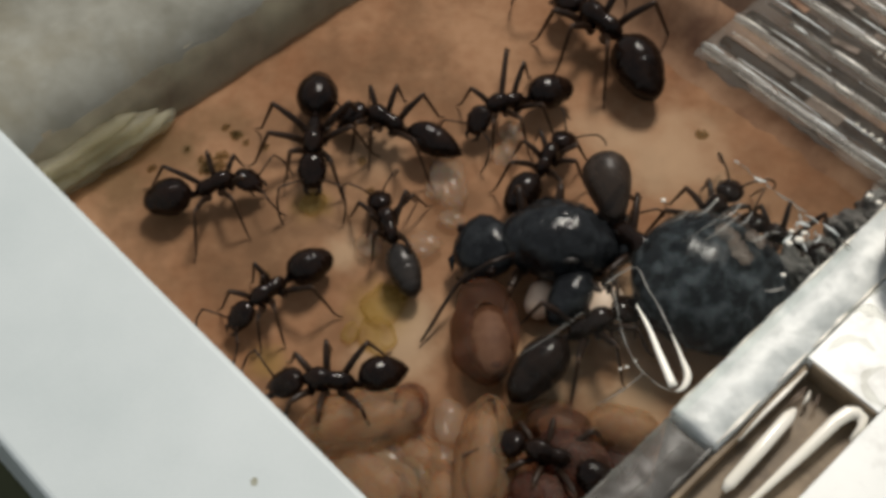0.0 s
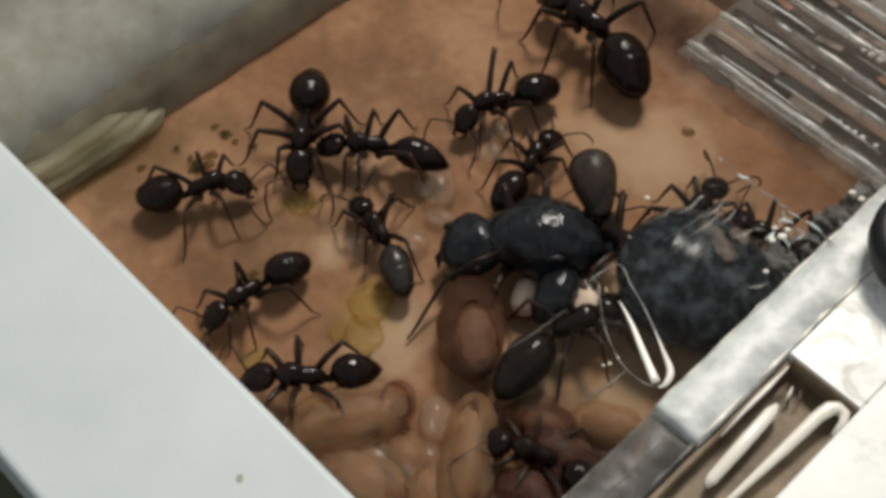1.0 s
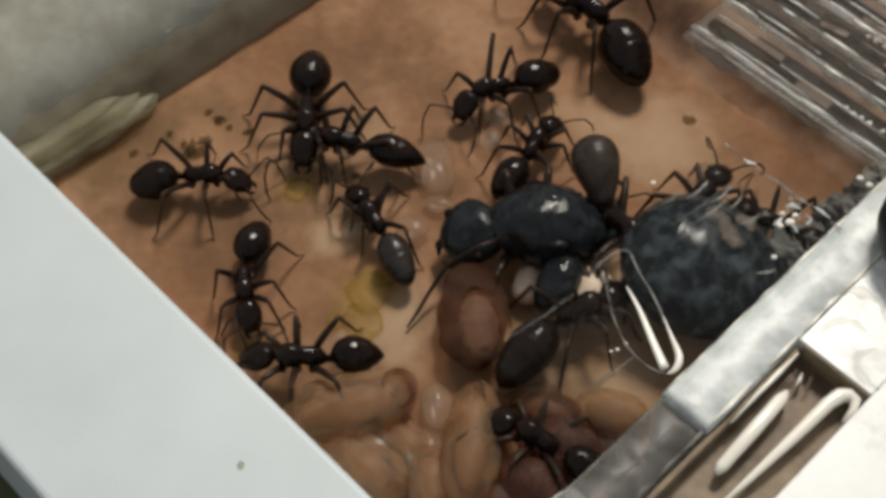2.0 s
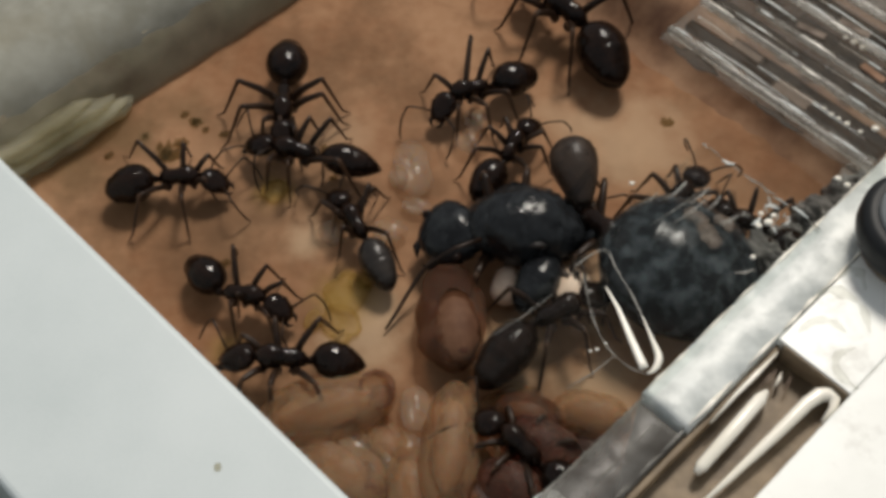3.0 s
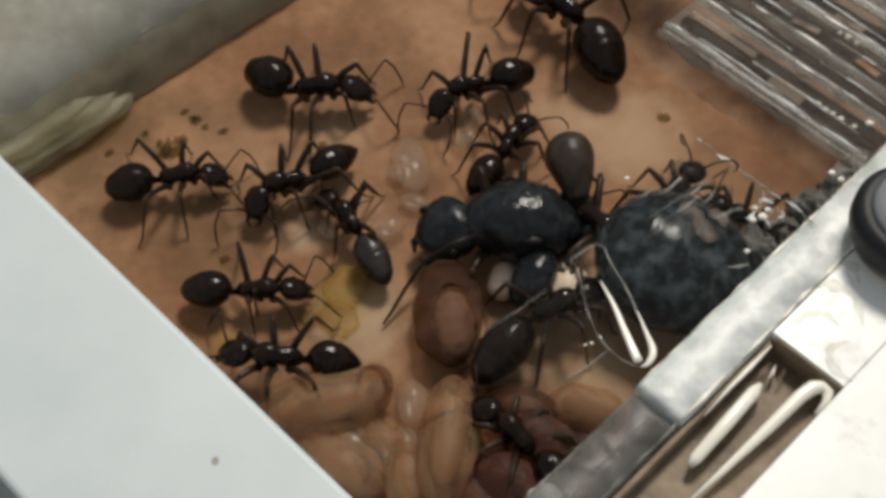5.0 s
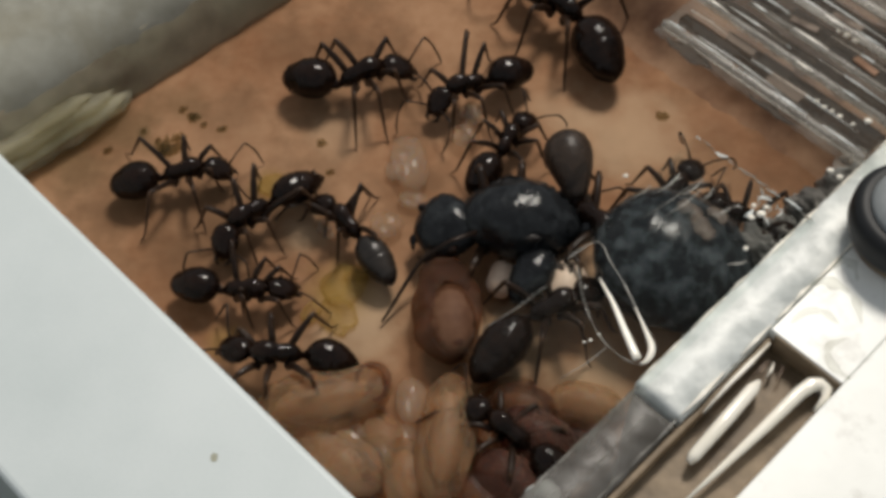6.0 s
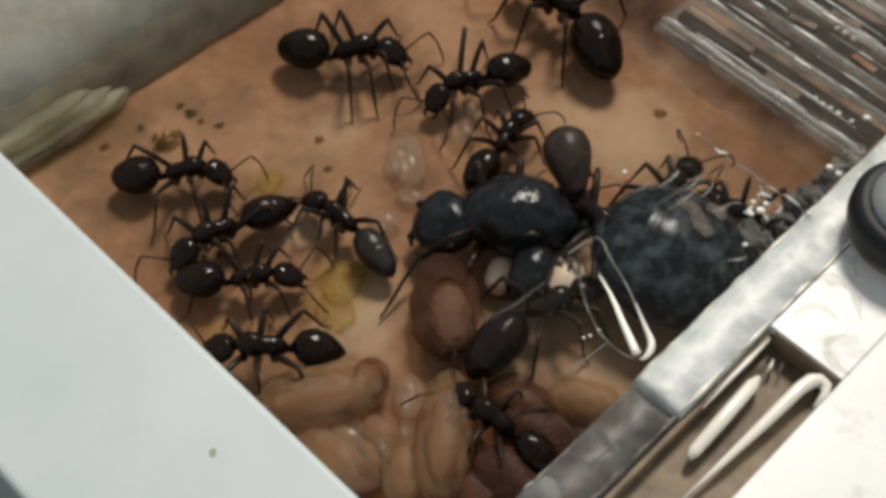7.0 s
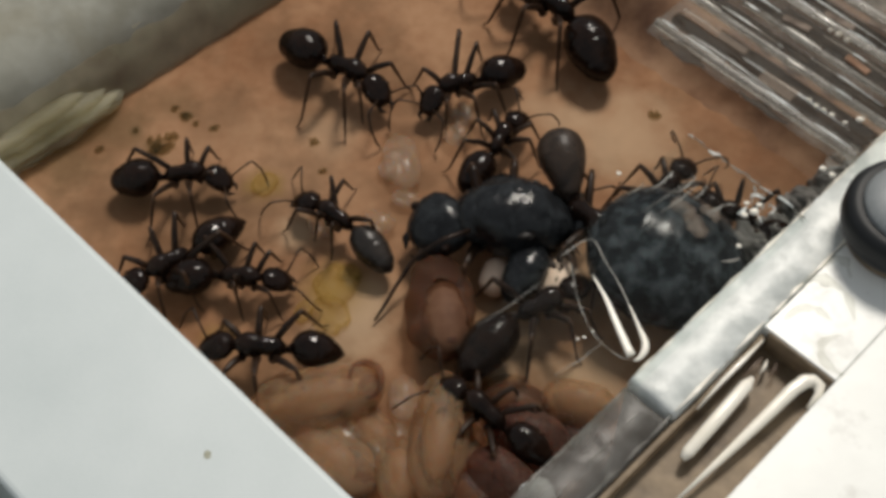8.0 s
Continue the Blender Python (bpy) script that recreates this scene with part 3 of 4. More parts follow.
# thin bright lines along the cover, put on in frosted white
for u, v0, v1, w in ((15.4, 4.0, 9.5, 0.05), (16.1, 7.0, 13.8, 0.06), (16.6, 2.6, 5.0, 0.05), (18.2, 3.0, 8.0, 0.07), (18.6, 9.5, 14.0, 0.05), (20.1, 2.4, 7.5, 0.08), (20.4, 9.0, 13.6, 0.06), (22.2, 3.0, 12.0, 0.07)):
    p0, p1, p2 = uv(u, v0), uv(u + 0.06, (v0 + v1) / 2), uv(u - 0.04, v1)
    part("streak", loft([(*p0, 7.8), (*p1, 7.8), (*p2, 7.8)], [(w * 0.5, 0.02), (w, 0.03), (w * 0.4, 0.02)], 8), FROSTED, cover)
# droplets on the cover, cream white in place of glints
for x, y, r in ((19.3, 3.6, 0.17), (19.6, 3.2, 0.2), (19.95, 2.95, 0.17), (20.3, 2.6, 0.22), (20.9, 2.1, 0.17), (21.7, 2.3, 0.3), (21.6, 8.1, 0.3), (22.0, 7.7, 0.28), (21.2, 8.4, 0.2), (19.3, -0.8, 0.25), (19.7, -1.2, 0.25)):
    r *= 0.7
    part("droplet", egg(-r, r, r * 0.8, r * 0.6, count=8, sides=12), CREAM, cover, at=mpose(x, y, 7.85))

# dark reflections in the ribbed cover, painted as thin dark blocks
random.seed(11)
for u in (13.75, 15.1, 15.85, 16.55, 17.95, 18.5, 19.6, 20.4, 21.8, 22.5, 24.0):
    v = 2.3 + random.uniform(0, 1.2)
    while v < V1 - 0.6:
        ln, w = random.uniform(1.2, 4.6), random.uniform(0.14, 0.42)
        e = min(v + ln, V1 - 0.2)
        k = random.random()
        streak_film = part("dark_streak" if k < 0.86 else "pale_streak", block(u - w, u + w * random.uniform(0.6, 1), v, e, 7.8, 7.83, 0.012, 1) if u > 14 else
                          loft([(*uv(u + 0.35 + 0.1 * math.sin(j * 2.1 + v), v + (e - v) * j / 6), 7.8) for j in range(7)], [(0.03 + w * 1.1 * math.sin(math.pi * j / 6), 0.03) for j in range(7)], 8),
                          DARKFILM if k < 0.86 else TAN, cover, smooth=False)
        streak_film.visible_shadow = False
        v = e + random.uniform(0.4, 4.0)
# long dark brown bands between the ribs
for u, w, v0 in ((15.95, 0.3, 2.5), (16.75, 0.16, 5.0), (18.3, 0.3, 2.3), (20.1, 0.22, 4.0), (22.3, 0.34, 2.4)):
    band = part("dark_band", worn_bar(0, V1 - v0, -w, w, 7.8, 7.83, 0.06, u, 40), DARKFILM, cover)
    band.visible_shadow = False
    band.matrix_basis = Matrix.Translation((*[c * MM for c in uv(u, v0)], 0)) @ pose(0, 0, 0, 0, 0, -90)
for i, (u, v, a, ln, mat) in enumerate(((20.0, 7.5, 10, 1.6, "d"), (20.6, 4.0, -8, 1.2, "b"), (21.8, 9.0, 5, 1.8, "d"), (22.4, 5.5, 0, 1.4, "d"), (19.9, 11.5, -5, 1.5, "b"), (23.0, 11.0, 8, 1.7, "d"))):
    chip = block(-0.22, 0.22, -ln / 2, ln / 2, 0, 0.12, 0.05)
    tagged(part("chip", chip, DARKSHEET if mat == "d" else BROWN, at=mpose(*uv(u, v), 7.8, 0, 0, a), smooth=False),
           "dark brown chip on the clear cover" if mat == "d" else "pale brown chip on the clear cover", "chip", "chips")

# grey smears wiped over the white plate
SMEARS = ((((17.2, -7.4), (17.9, -7.0), (18.8, -7.3), (19.4, -8.0), (19.5, -9.3)), 0.2), (((18.2, -6.6), (19.0, -5.9), (19.6, -6.1), (19.7, -7.0)), 0.16), (((16.2, -9.3), (17.0, -8.7), (17.8, -8.7), (18.4, -9.3)), 0.12),
          (((18.7, -10.1), (17.8, -10.5), (17.7, -11.3), (18.1, -11.9), (18.5, -12.2)), 0.15), (((19.3, -1.0), (20.4, 0.2), (21.6, 0.9)), 0.3))
for corners, w in SMEARS:
    pts = curve_points(corners, 16)
    part("smear", loft([(p.x, p.y, 7.5) for p in pts], [(0.04 + 2.2 * w * math.sin(math.pi * (k + 0.2) / 15.4) * (0.55 + 0.9 * noise.noise((k * 0.45, w * 30, 0.5))), 0.02) for k in range(16)], 8), FILM, plate)

# ---- clip in the slot and the knob ----
clip = new("slot_clip")
clip.matrix_basis = mpose(0, 0, 6.0)
tagged(clip, "cream white plastic clip lying in the slot", "clip")
part("bar", loft([(*uv(-3.5, 19.0), 0.7), (*uv(-3.1, 18.98), 0.75), (*uv(-0.8, 18.88), 0.8), (*uv(1.3, 18.78), 0.8), (*uv(1.8, 18.75), 0.8)],
                 [(0.16, 0.2), (0.30, 0.3), (0.34, 0.34), (0.32, 0.34), (0.14, 0.2)], 12), CREAM, clip)
hook = [(*uv(-5.2, 20.0), 0.5), (*uv(-2.6, 20.2), 0.7), (*uv(0.4, 20.35), 0.8), (*uv(2.6, 20.42), 0.9), (*uv(3.3, 20.55), 0.9), (*uv(3.66, 20.85), 0.9), (*uv(3.6, 21.2), 0.9), (*uv(3.2, 21.4), 0.85), (*uv(2.4, 21.42), 0.8)]
part("hook", loft(hook, [(0.05, 0.08), (0.17, 0.2), (0.28, 0.28), (0.33, 0.33), (0.36, 0.34), (0.36, 0.34), (0.3, 0.32), (0.2, 0.26), (0.08, 0.15)], 12), CREAM, clip)
for u0, v0, u1, v1, w in ((1.9, 18.3, 3.2, 18.35, 0.16), (2.6, 19.2, 3.4, 19.0, 0.12), (2.4, 18.8, 3.2, 18.6, 0.1)):
    part("sliver", loft([(*uv(u0, v0), 0.5), (*uv((u0 + u1) / 2, (v0 + v1) / 2 + 0.05), 0.6), (*uv(u1, v1), 0.5)], [(w * 0.4, 0.1), (w, 0.2), (w * 0.5, 0.1)], 8), HUSK if w > 0.1 else CREAM, clip)

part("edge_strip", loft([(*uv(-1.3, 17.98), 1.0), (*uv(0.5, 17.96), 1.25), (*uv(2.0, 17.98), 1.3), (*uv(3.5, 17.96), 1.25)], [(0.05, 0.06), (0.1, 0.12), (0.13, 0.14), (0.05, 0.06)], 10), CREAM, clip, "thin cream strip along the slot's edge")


def turned(profile, sides=32):
    """A body turned about the z axis from (radius, z) pairs."""
    bm = bmesh.new()
    rings = [[bm.verts.new((r * math.cos(k * math.tau / sides), r * math.sin(k * math.tau / sides), z)) for k in range(sides)] for r, z in profile]
    for a, b in zip(rings, rings[1:]):
        for k in range(sides):
            bm.faces.new((a[k], a[(k + 1) % sides], b[(k + 1) % sides], b[k]))
    bm.faces.new(rings[0][::-1])
    bm.faces.new(rings[-1])
    bmesh.ops.recalc_face_normals(bm, faces=bm.faces)
    return bm


knob = new("rubber_knob")
knob.matrix_basis = mpose(22.35, -4.75, 7.5)
tagged(knob, "dark grey rubber knob on the white plate", "knob")
# brown cylinder added to deepen the knob's shadow below the skirt
part("shade_stem", turned([(2.5, 0), (2.6, 0.15), (2.65, 0.9), (2.8, 1.0)], 48), SLOT, knob, "brown stem under the skirt, added for the shaded band below")
part("skirt", turned([(2.7, 0.9), (3.0, 1.0), (3.1, 1.4), (3.08, 2.2), (2.9, 2.55), (2.55, 2.7), (2.25, 2.62)], 48), RUBBER, knob)
part("dome", turned([(2.25, 2.5), (2.32, 2.7), (2.2, 2.95), (1.85, 3.15), (1.3, 3.3), (0.7, 3.38), (0.05, 3.4)], 48), DOME, knob, "lighter grey domed top")
part("socket", turned([(0.5, 0), (0.5, 0.08), (0.42, 0.12), (0.34, 0.06), (0.05, 0.04)], 24), RUBBER, knob, "small dark socket in the top", at=mpose(-0.6, 0.9, 3.27, -10, -6, 0))

# ---- ants ----
movers = []


def tube(points, thick, sides=8):
    """A thin jointed limb through points."""
    return loft(points, [(t, t) for t in thick], sides)


def leg_line(foot, s, knee_z):
    """Points of a leg from the hip at the origin to foot: thigh up to the knee, then shin and foot."""
    f = Vector(foot)
    flat = Vector((f.x, f.y, 0))
    knee = flat * 0.56 + Vector((0, 0, knee_z + f.z))
    ankle = flat * 0.86 + Vector((0, 0, 0.28 * s + f.z))
    mid = knee * 0.5 + Vector((0, 0, 0.08 * s))
    thigh = [Vector((0, 0, 0)), flat * 0.05 + Vector((0, 0, -0.12 * s)), knee * 0.2, mid, knee * 0.88, knee]
    shin = [knee * 0.98, knee, knee * 0.85 + ankle * 0.15, knee * 0.45 + ankle * 0.55, ankle, ankle * 0.5 + f * 0.5 - Vector((0, 0, 0.05 * s)), f]
    return thigh, shin


def leg_part(foot, s, knee_z, parent, hip, thick=1.0):
    thigh, shin = leg_line(foot, s, knee_z)
    leg = part("leg", tube(thigh, [t * s * 0.85 * thick for t in (0.24, 0.26, 0.20, 0.20, 0.16, 0.12)]), LEGS, parent, at=mpose(*hip))
    part("shin", tube(shin, [t * s * 0.85 * thick for t in (0.10, 0.13, 0.125, 0.10, 0.075, 0.055, 0.035)]), SHIN, leg, "thin brown shin and foot")
    return leg


FEET = {"front": (0.75, 2.35, 1.9, 2.1), "middle": (0.15, 0.35, 2.75, 2.5), "hind": (-0.5, -2.5, 2.6, 2.7)}


def ant(name, label, s, x, y, yaw, gaster_yaw, head_yaw, lift=0.0, fat=1.0, feet=None, pitch=28, gmat=None, mat=None, tail=0, long=1.0, group="worker ants", outline=GASTER):
    """A worker: s is 1 for a length of about 7.5 mm. Returns the thing and its moving parts."""
    mat = mat or CHITIN
    a = new(name)
    a.matrix_basis = mpose(x, y, lift, 0, 0, yaw)
    tagged(a, label, "ant", group)
    th = [(-1.15, 0.16, 0.18, 1.35), (-1.0, 0.3, 0.3, 1.42), (-0.8, 0.40, 0.50, 1.55), (-0.5, 0.44, 0.58, 1.62), (-0.2, 0.40, 0.50, 1.68), (-0.05, 0.40, 0.50, 1.72), (0.2, 0.52, 0.62, 1.74),
          (0.55, 0.57, 0.64, 1.76), (0.85, 0.47, 0.48, 1.78), (1.05, 0.28, 0.28, 1.76), (1.18, 0.18, 0.18, 1.74)]
    part("thorax", loft([(p[0] * s, 0, p[3] * s) for p in th], [(p[1] * s, p[2] * s) for p in th], 16), mat, a)
    pet = [(-1.12, 0.12, 0.12, 1.30), (-1.25, 0.17, 0.2, 1.36), (-1.36, 0.19, 0.36, 1.46), (-1.48, 0.17, 0.24, 1.38), (-1.62, 0.11, 0.11, 1.32)]
    part("petiole", loft([(p[0] * s, 0, p[3] * s) for p in pet], [(p[1] * s, p[2] * s) for p in pet], 12), mat, a)
    gp = (-1.15 * s, 0, 1.52 * s)
    g = part("gaster", gaster(2.85 * s * long, 1.02 * s * fat, 0.98 * s * fat, 0.35 * s, 0.01 if outline is PEAR else 4, outline=outline), gmat or mat, a,
             at=mpose(*gp, 0, tail, gaster_yaw))
    hp = (1.15 * s, 0, 1.74 * s)
    hd = bmesh.new()
    hs = [(0.02, 0.2, 0.18), (0.14, 0.46, 0.34), (0.4, 0.66, 0.46), (0.8, 0.72, 0.5), (1.2, 0.66, 0.45), (1.5, 0.52, 0.36), (1.7, 0.36, 0.24), (1.76, 0.2, 0.12)]
    loft([(p[0] * s, 0, 0.05 * s) for p in hs], [(p[1] * s, p[2] * s) for p in hs], 18, hd)
    h = part("head", hd, mat, a, at=mpose(*hp, 0, pitch, head_yaw))
    for sign in (1, -1):
        part("mandible", tube([(1.6 * s, sign * 0.32 * s, -0.05 * s), (1.9 * s, sign * 0.34 * s, -0.1 * s), (2.1 * s, sign * 0.12 * s, -0.1 * s)],
                              [0.14 * s, 0.11 * s, 0.03 * s]), LEGS, h)
        part("eye", egg(0.72 * s, 1.0 * s, 0.1 * s, 0.12 * s, count=8, sides=10), CHITIN, h, at=mpose(0, sign * 0.62 * s, 0.2 * s))
        an = [(1.35, 0.3, 0.25), (1.5, 0.75, 0.75), (1.75, 1.35, 1.15), (1.85, 1.5, 1.15), (2.5, 1.65, 0.75), (3.1, 1.6, 0.25), (3.5, 1.45, -0.1)]
        part("antenna", tube([(p[0] * s, sign * p[1] * s, p[2] * s) for p in an], [t * s for t in (0.06, 0.05, 0.055, 0.06, 0.055, 0.06, 0.04)], 7), LEGS, h)
    legs = []
    for i, key in enumerate(("front", "middle", "hind")):
        hx, fx, fy, kz = FEET[key]
        for sign in (1, -1):
            hip = (hx * s, sign * 0.34 * s, 1.38 * s)
            fpos = (fx * s, sign * fy * s)
            if feet and (key, sign) in feet:
                fpos = feet[(key, sign)]
            foot = (fpos[0] - hip[0], fpos[1] - hip[1], 0.04 - lift - hip[2])
            leg = leg_part(foot, s, kz * s, a, hip)
            legs.append((leg, hip, fpos, 1 if (i + (sign > 0)) % 2 else -1))
    return a, g, gp, h, hp, legs, pitch, tail


def moving_ant(label, s, rows, stride=0.0, fat=1.0, **more):
    """rows: seconds, x, y (mm), heading, turn of the abdomen, turn of the head (degrees)."""
    t0, x, y, yaw, gy, hy = rows[0]
    made = ant("worker_ant", label, s, x, y, yaw, gy, hy, fat=fat, **more)
    movers.append((made, rows, stride))


def key_ant(made, rows, stride):
    a, g, gp, h, hp, legs, pitch, tail = made
    if rows[0][0] > 0:
        rows = [(0.0, *rows[0][1:])] + rows
    if rows[-1][0] < 8:
        rows = rows + [(8.0, *rows[-1][1:])]
    lift = a.location.z / MM
    walk(a, [(t, mpose(x, y, lift, 0, 0, yaw)) for t, x, y, yaw, gy, hy in rows])
    walk(g, [(t, mpose(*gp, 0, tail, gy)) for t, x, y, yaw, gy, hy in rows])
    walk(h, [(t, mpose(*hp, 0, pitch, hy)) for t, x, y, yaw, gy, hy in rows])
    # each foot stays planted while the body moves, and steps on once its leg has swung too far
    times = [k * 0.2 for k in range(41)]
    for leg, hip, foot, phase in legs:
        rest = math.atan2(foot[1] - hip[1], foot[0] - hip[0])
        planted, out = None, []
        for t in times:
            x, y, yaw = body_at(rows, t)
            c, n = math.cos(radians(yaw)), math.sin(radians(yaw))
            if planted:
                dx, dy = planted[0] - x, planted[1] - y
                swing = (math.degrees(math.atan2(-dx * n + dy * c - hip[1], dx * c + dy * n - hip[0]) - rest) + 180) % 360 - 180
            if not planted or abs(swing) > stride + 3 + 2 * phase:
                swing = 0.0
                planted = (x + foot[0] * c - foot[1] * n, y + foot[0] * n + foot[1] * c)
            out.append((t, mpose(*hip, 0, 0, swing)))
        walk(leg, out)


def body_at(rows, t):
    """Place and heading of an ant between its rows."""
    for a, b in zip(rows, rows[1:]):
        if a[0] <= t <= b[0] + 1e-6:
            f = (t - a[0]) / (b[0] - a[0])
            f = f * f * (3 - 2 * f)
            return a[1] + (b[1] - a[1]) * f, a[2] + (b[2] - a[2]) * f, a[3] + ((b[3] - a[3] + 180) % 360 - 180) * f
    return rows[-1][1:4]


ROWS_A = [
    (0, -14.72, 4.15, 26, -16, -29),
    (0.5, -14.52, 4.22, 30, -14, -44),
    (1, -14.55, 4.11, 26, -24, -44),
    (1.5, -14.46, 3.83, -2, 13, -10),
    (3, -14.39, 3.75, 1, 13, -10),
    (3.5, -14.64, 3.93, 3, 15, -13),
    (4, -14.61, 3.74, 8, 2, -19),
    (4.5, -14.51, 3.67, 9, -1, -11),
    (6, -14.05, 3.81, 17, -7, -20),
    (6.5, -13.90, 3.87, 22, -19, -24),
    (7, -13.80, 3.61, 15, -16, -40),
    (7.5, -13.56, 3.41, 12, -16, -33),
    (8, -13.52, 3.53, 7, -4, -31),
]
ROWS_B = [
    (0, -9.36, 7.37, -90, 1, 2),
    (0.5, -9.29, 7.41, -92, -3, 1),
    (1, -9.31, 7.59, -95, 4, 8),
    (1.5, -8.92, 7.61, -90, 0, -9),
    (3, -9.00, 8.80, -89, -2, 8),
    (3.5, -9.10, 9.31, -71, -17, 4),
    (4, -8.78, 9.63, -37, -20, 7),
    (4.5, -8.44, 9.71, -15, -38, -2),
    (6, -4.47, 10.61, 28, -40, -26),
    (6.5, -4.77, 12.39, 15, -22, -49),
    (7, -4.72, 12.19, 16, -33, -39),
    (7.5, -4.55, 12.26, 12, -16, -56),
    (8, -4.87, 10.86, -30, -6, -22),
]
ROWS_C = [
    (0, -5.35, 8.61, 151, 6, 31),
    (0.5, -5.53, 8.78, 142, 9, 29),
    (1, -5.61, 6.76, 177, -14, -3),
    (1.5, -6.31, 6.09, 171, -4, -20),
    (3, -8.17, 5.46, 166, 5, -8),
    (3.5, -8.93, 4.32, 178, 17, -9),
    (4, -8.78, 4.61, 170, 25, 13),
    (4.5, -8.09, 4.02, 180, 36, 60),
    (6, -10.23, 0.82, -144, 1, 44),
    (6.5, -10.74, -0.22, -143, 5, 27),
    (7, -11.78, -0.59, -154, 3, 35),
    (7.5, -13.9, -1.9, -157, 1, 62),
    (8, -13.76, -2.42, -144, 5, -10),
]
ROWS_D = [
    (0, -11.08, -2.79, -136, -6, 1),
    (0.5, -11.63, -2.98, -145, 5, 10),
    (1, -11.70, -2.98, -141, -3, 2),
    (1.5, -11.25, -2.84, -109, -5, 23),
    (2.2, -11.57, -3.30, -69, -26, 1),
    (2.8, -10.71, -3.63, -20, -22, -3),
    (3, -10.26, -3.76, -12, -35, -20),
    (3.5, -9.45, -3.67, 3, -26, 0),
    (4, -9.12, -3.77, 3, -11, 14),
    (4.5, -9.19, -3.65, 2, -5, 10),
    (6, -10.04, -3.84, -2, -10, 19),
    (6.5, -9.39, -3.64, 2, -14, 14),
    (7, -9.67, -3.29, 12, -18, -14),
    (7.5, -9.72, -3.52, 3, -22, 4),
    (8, -10.00, -3.16, -8, 11, 15),
]
ROWS_E = [
    (0, -4.89, 1.46, 108, 3, 1),
    (0.5, -4.93, 1.08, 108, 6, 2),
    (1, -4.80, 1.17, 123, -14, -3),
    (1.5, -5.07, 1.12, 123, -9, -11),
    (3, -4.74, 0.86, 120, -4, -0),
    (3.5, -4.79, 0.94, 112, 7, 13),
    (4, -4.75, 0.93, 120, -6, 19),
    (4.5, -4.95, 0.97, 123, -6, 21),
    (6, -4.99, 0.43, 128, -4, 23),
    (6.5, -5.06, 0.65, 136, -14, 11),
    (7, -5.19, 0.48, 139, -12, 2),
    (7.5, -5.09, 0.42, 139, -14, 8),
    (8, -5.22, 0.70, 144, -14, 3),
]
ROWS_F = [
    (0, -7.43, -8.36, 178, 25, 6),
    (0.5, -8.00, -8.27, 178, 23, 2),
    (1, -8.22, -8.21, 179, 16, 1),
    (1.5, -8.27, -7.95, -179, 12, -11),
    (3, -8.04, -7.79, 178, 1, -5),
    (4, -8.12, -7.98, 174, 11, -3),
    (6, -8.15, -8.00, -179, -8, -31),
    (6.5, -8.50, -7.90, -179, -8, -25),
    (7, -8.77, -7.78, 179, 1, 6),
    (8, -8.59, -7.70, 178, 1, -6),
]
ROWS_M = [
    (0, 3.51, -12.42, 163, -20, -7),
    (1, 3.61, -12.54, 158, -17, 7),
    (1.5, 3.46, -12.24, 153, -6, 15),
    (3.5, 3.71, -12.72, 129, 10, 18),
    (4, 3.71, -12.45, 127, 12, 23),
    (6, 3.37, -12.35, 139, -0, 9),
    (6.5, 3.07, -11.83, 145, -4, 4),
    (7, 2.68, -11.87, 140, -3, 3),
    (8, 2.54, -11.41, 136, 9, 17),
]
ROWS_L = [
    (4, 5.85, -5.0, 28, 21, 4),
    (6.5, 5.82, -5.2, 25, 24, 7),
    (7, 5.75, -5.23, 22, 27, 14),
    (8, 5.55, -5.2, 26, 22, 20),
]
moving_ant("black worker ant standing near the stained wall", 0.98, ROWS_A, 12, fat=1.1, feet={("hind", 1): (-3.66, 2.62), ("hind", -1): (-2.66, -3.37), ("middle", -1): (0.70, -3.35), ("front", 1): (2.26, 1.64), ("front", -1): (1.99, -0.68)})
moving_ant("black worker ant turning round on the plaster floor", 1.15, ROWS_B, 22, fat=1.06, feet={("hind", 1): (-2.1, 3.3), ("middle", 1): (0.1, 3.7), ("front", 1): (3.3, 1.8), ("hind", -1): (-1.9, -3.8), ("middle", -1): (0.9, -4.0), ("front", -1): (2.1, -1.8)})
moving_ant("black worker ant walking among the others", 1.08, ROWS_C, 22, fat=0.86, long=1.1, outline=POINTED, feet={("front", 1): (1.3, 2.1), ("middle", 1): (-0.3, 2.6), ("hind", 1): (-4.4, 1.9), ("hind", -1): (-2.2, -3.0)})
moving_ant("black worker ant turning beside the white wall", 0.98, ROWS_D, 20, feet={("hind", 1): (-2.32, 3.20), ("middle", 1): (1.12, 2.50), ("middle", -1): (-0.32, -0.61), ("hind", -1): (-0.04, -1.99)})
moving_ant("black worker ant with a dull abdomen beside the larvae", 0.98, ROWS_E, 14, fat=0.92, long=1.12, gmat=DULL, feet={("front", -1): (1.57, -2.90), ("middle", -1): (2.21, -2.28), ("hind", -1): (-3.57, -0.81), ("hind", 1): (-1.20, 1.48), ("middle", 1): (0.64, 1.22)})
moving_ant("black worker ant half under the white wall, by the cocoons", 1.13, ROWS_F, 12, lift=0.4, fat=0.85, long=0.84, outline=POINTED)
moving_ant("black worker ant crawling over the brown cocoons", 1.08, ROWS_M, 14, fat=0.8, long=0.86, lift=0.8)
moving_ant("shiny black worker ant below the queen", 1.15, ROWS_L, 10, long=1.30, fat=1.06, lift=0.3)
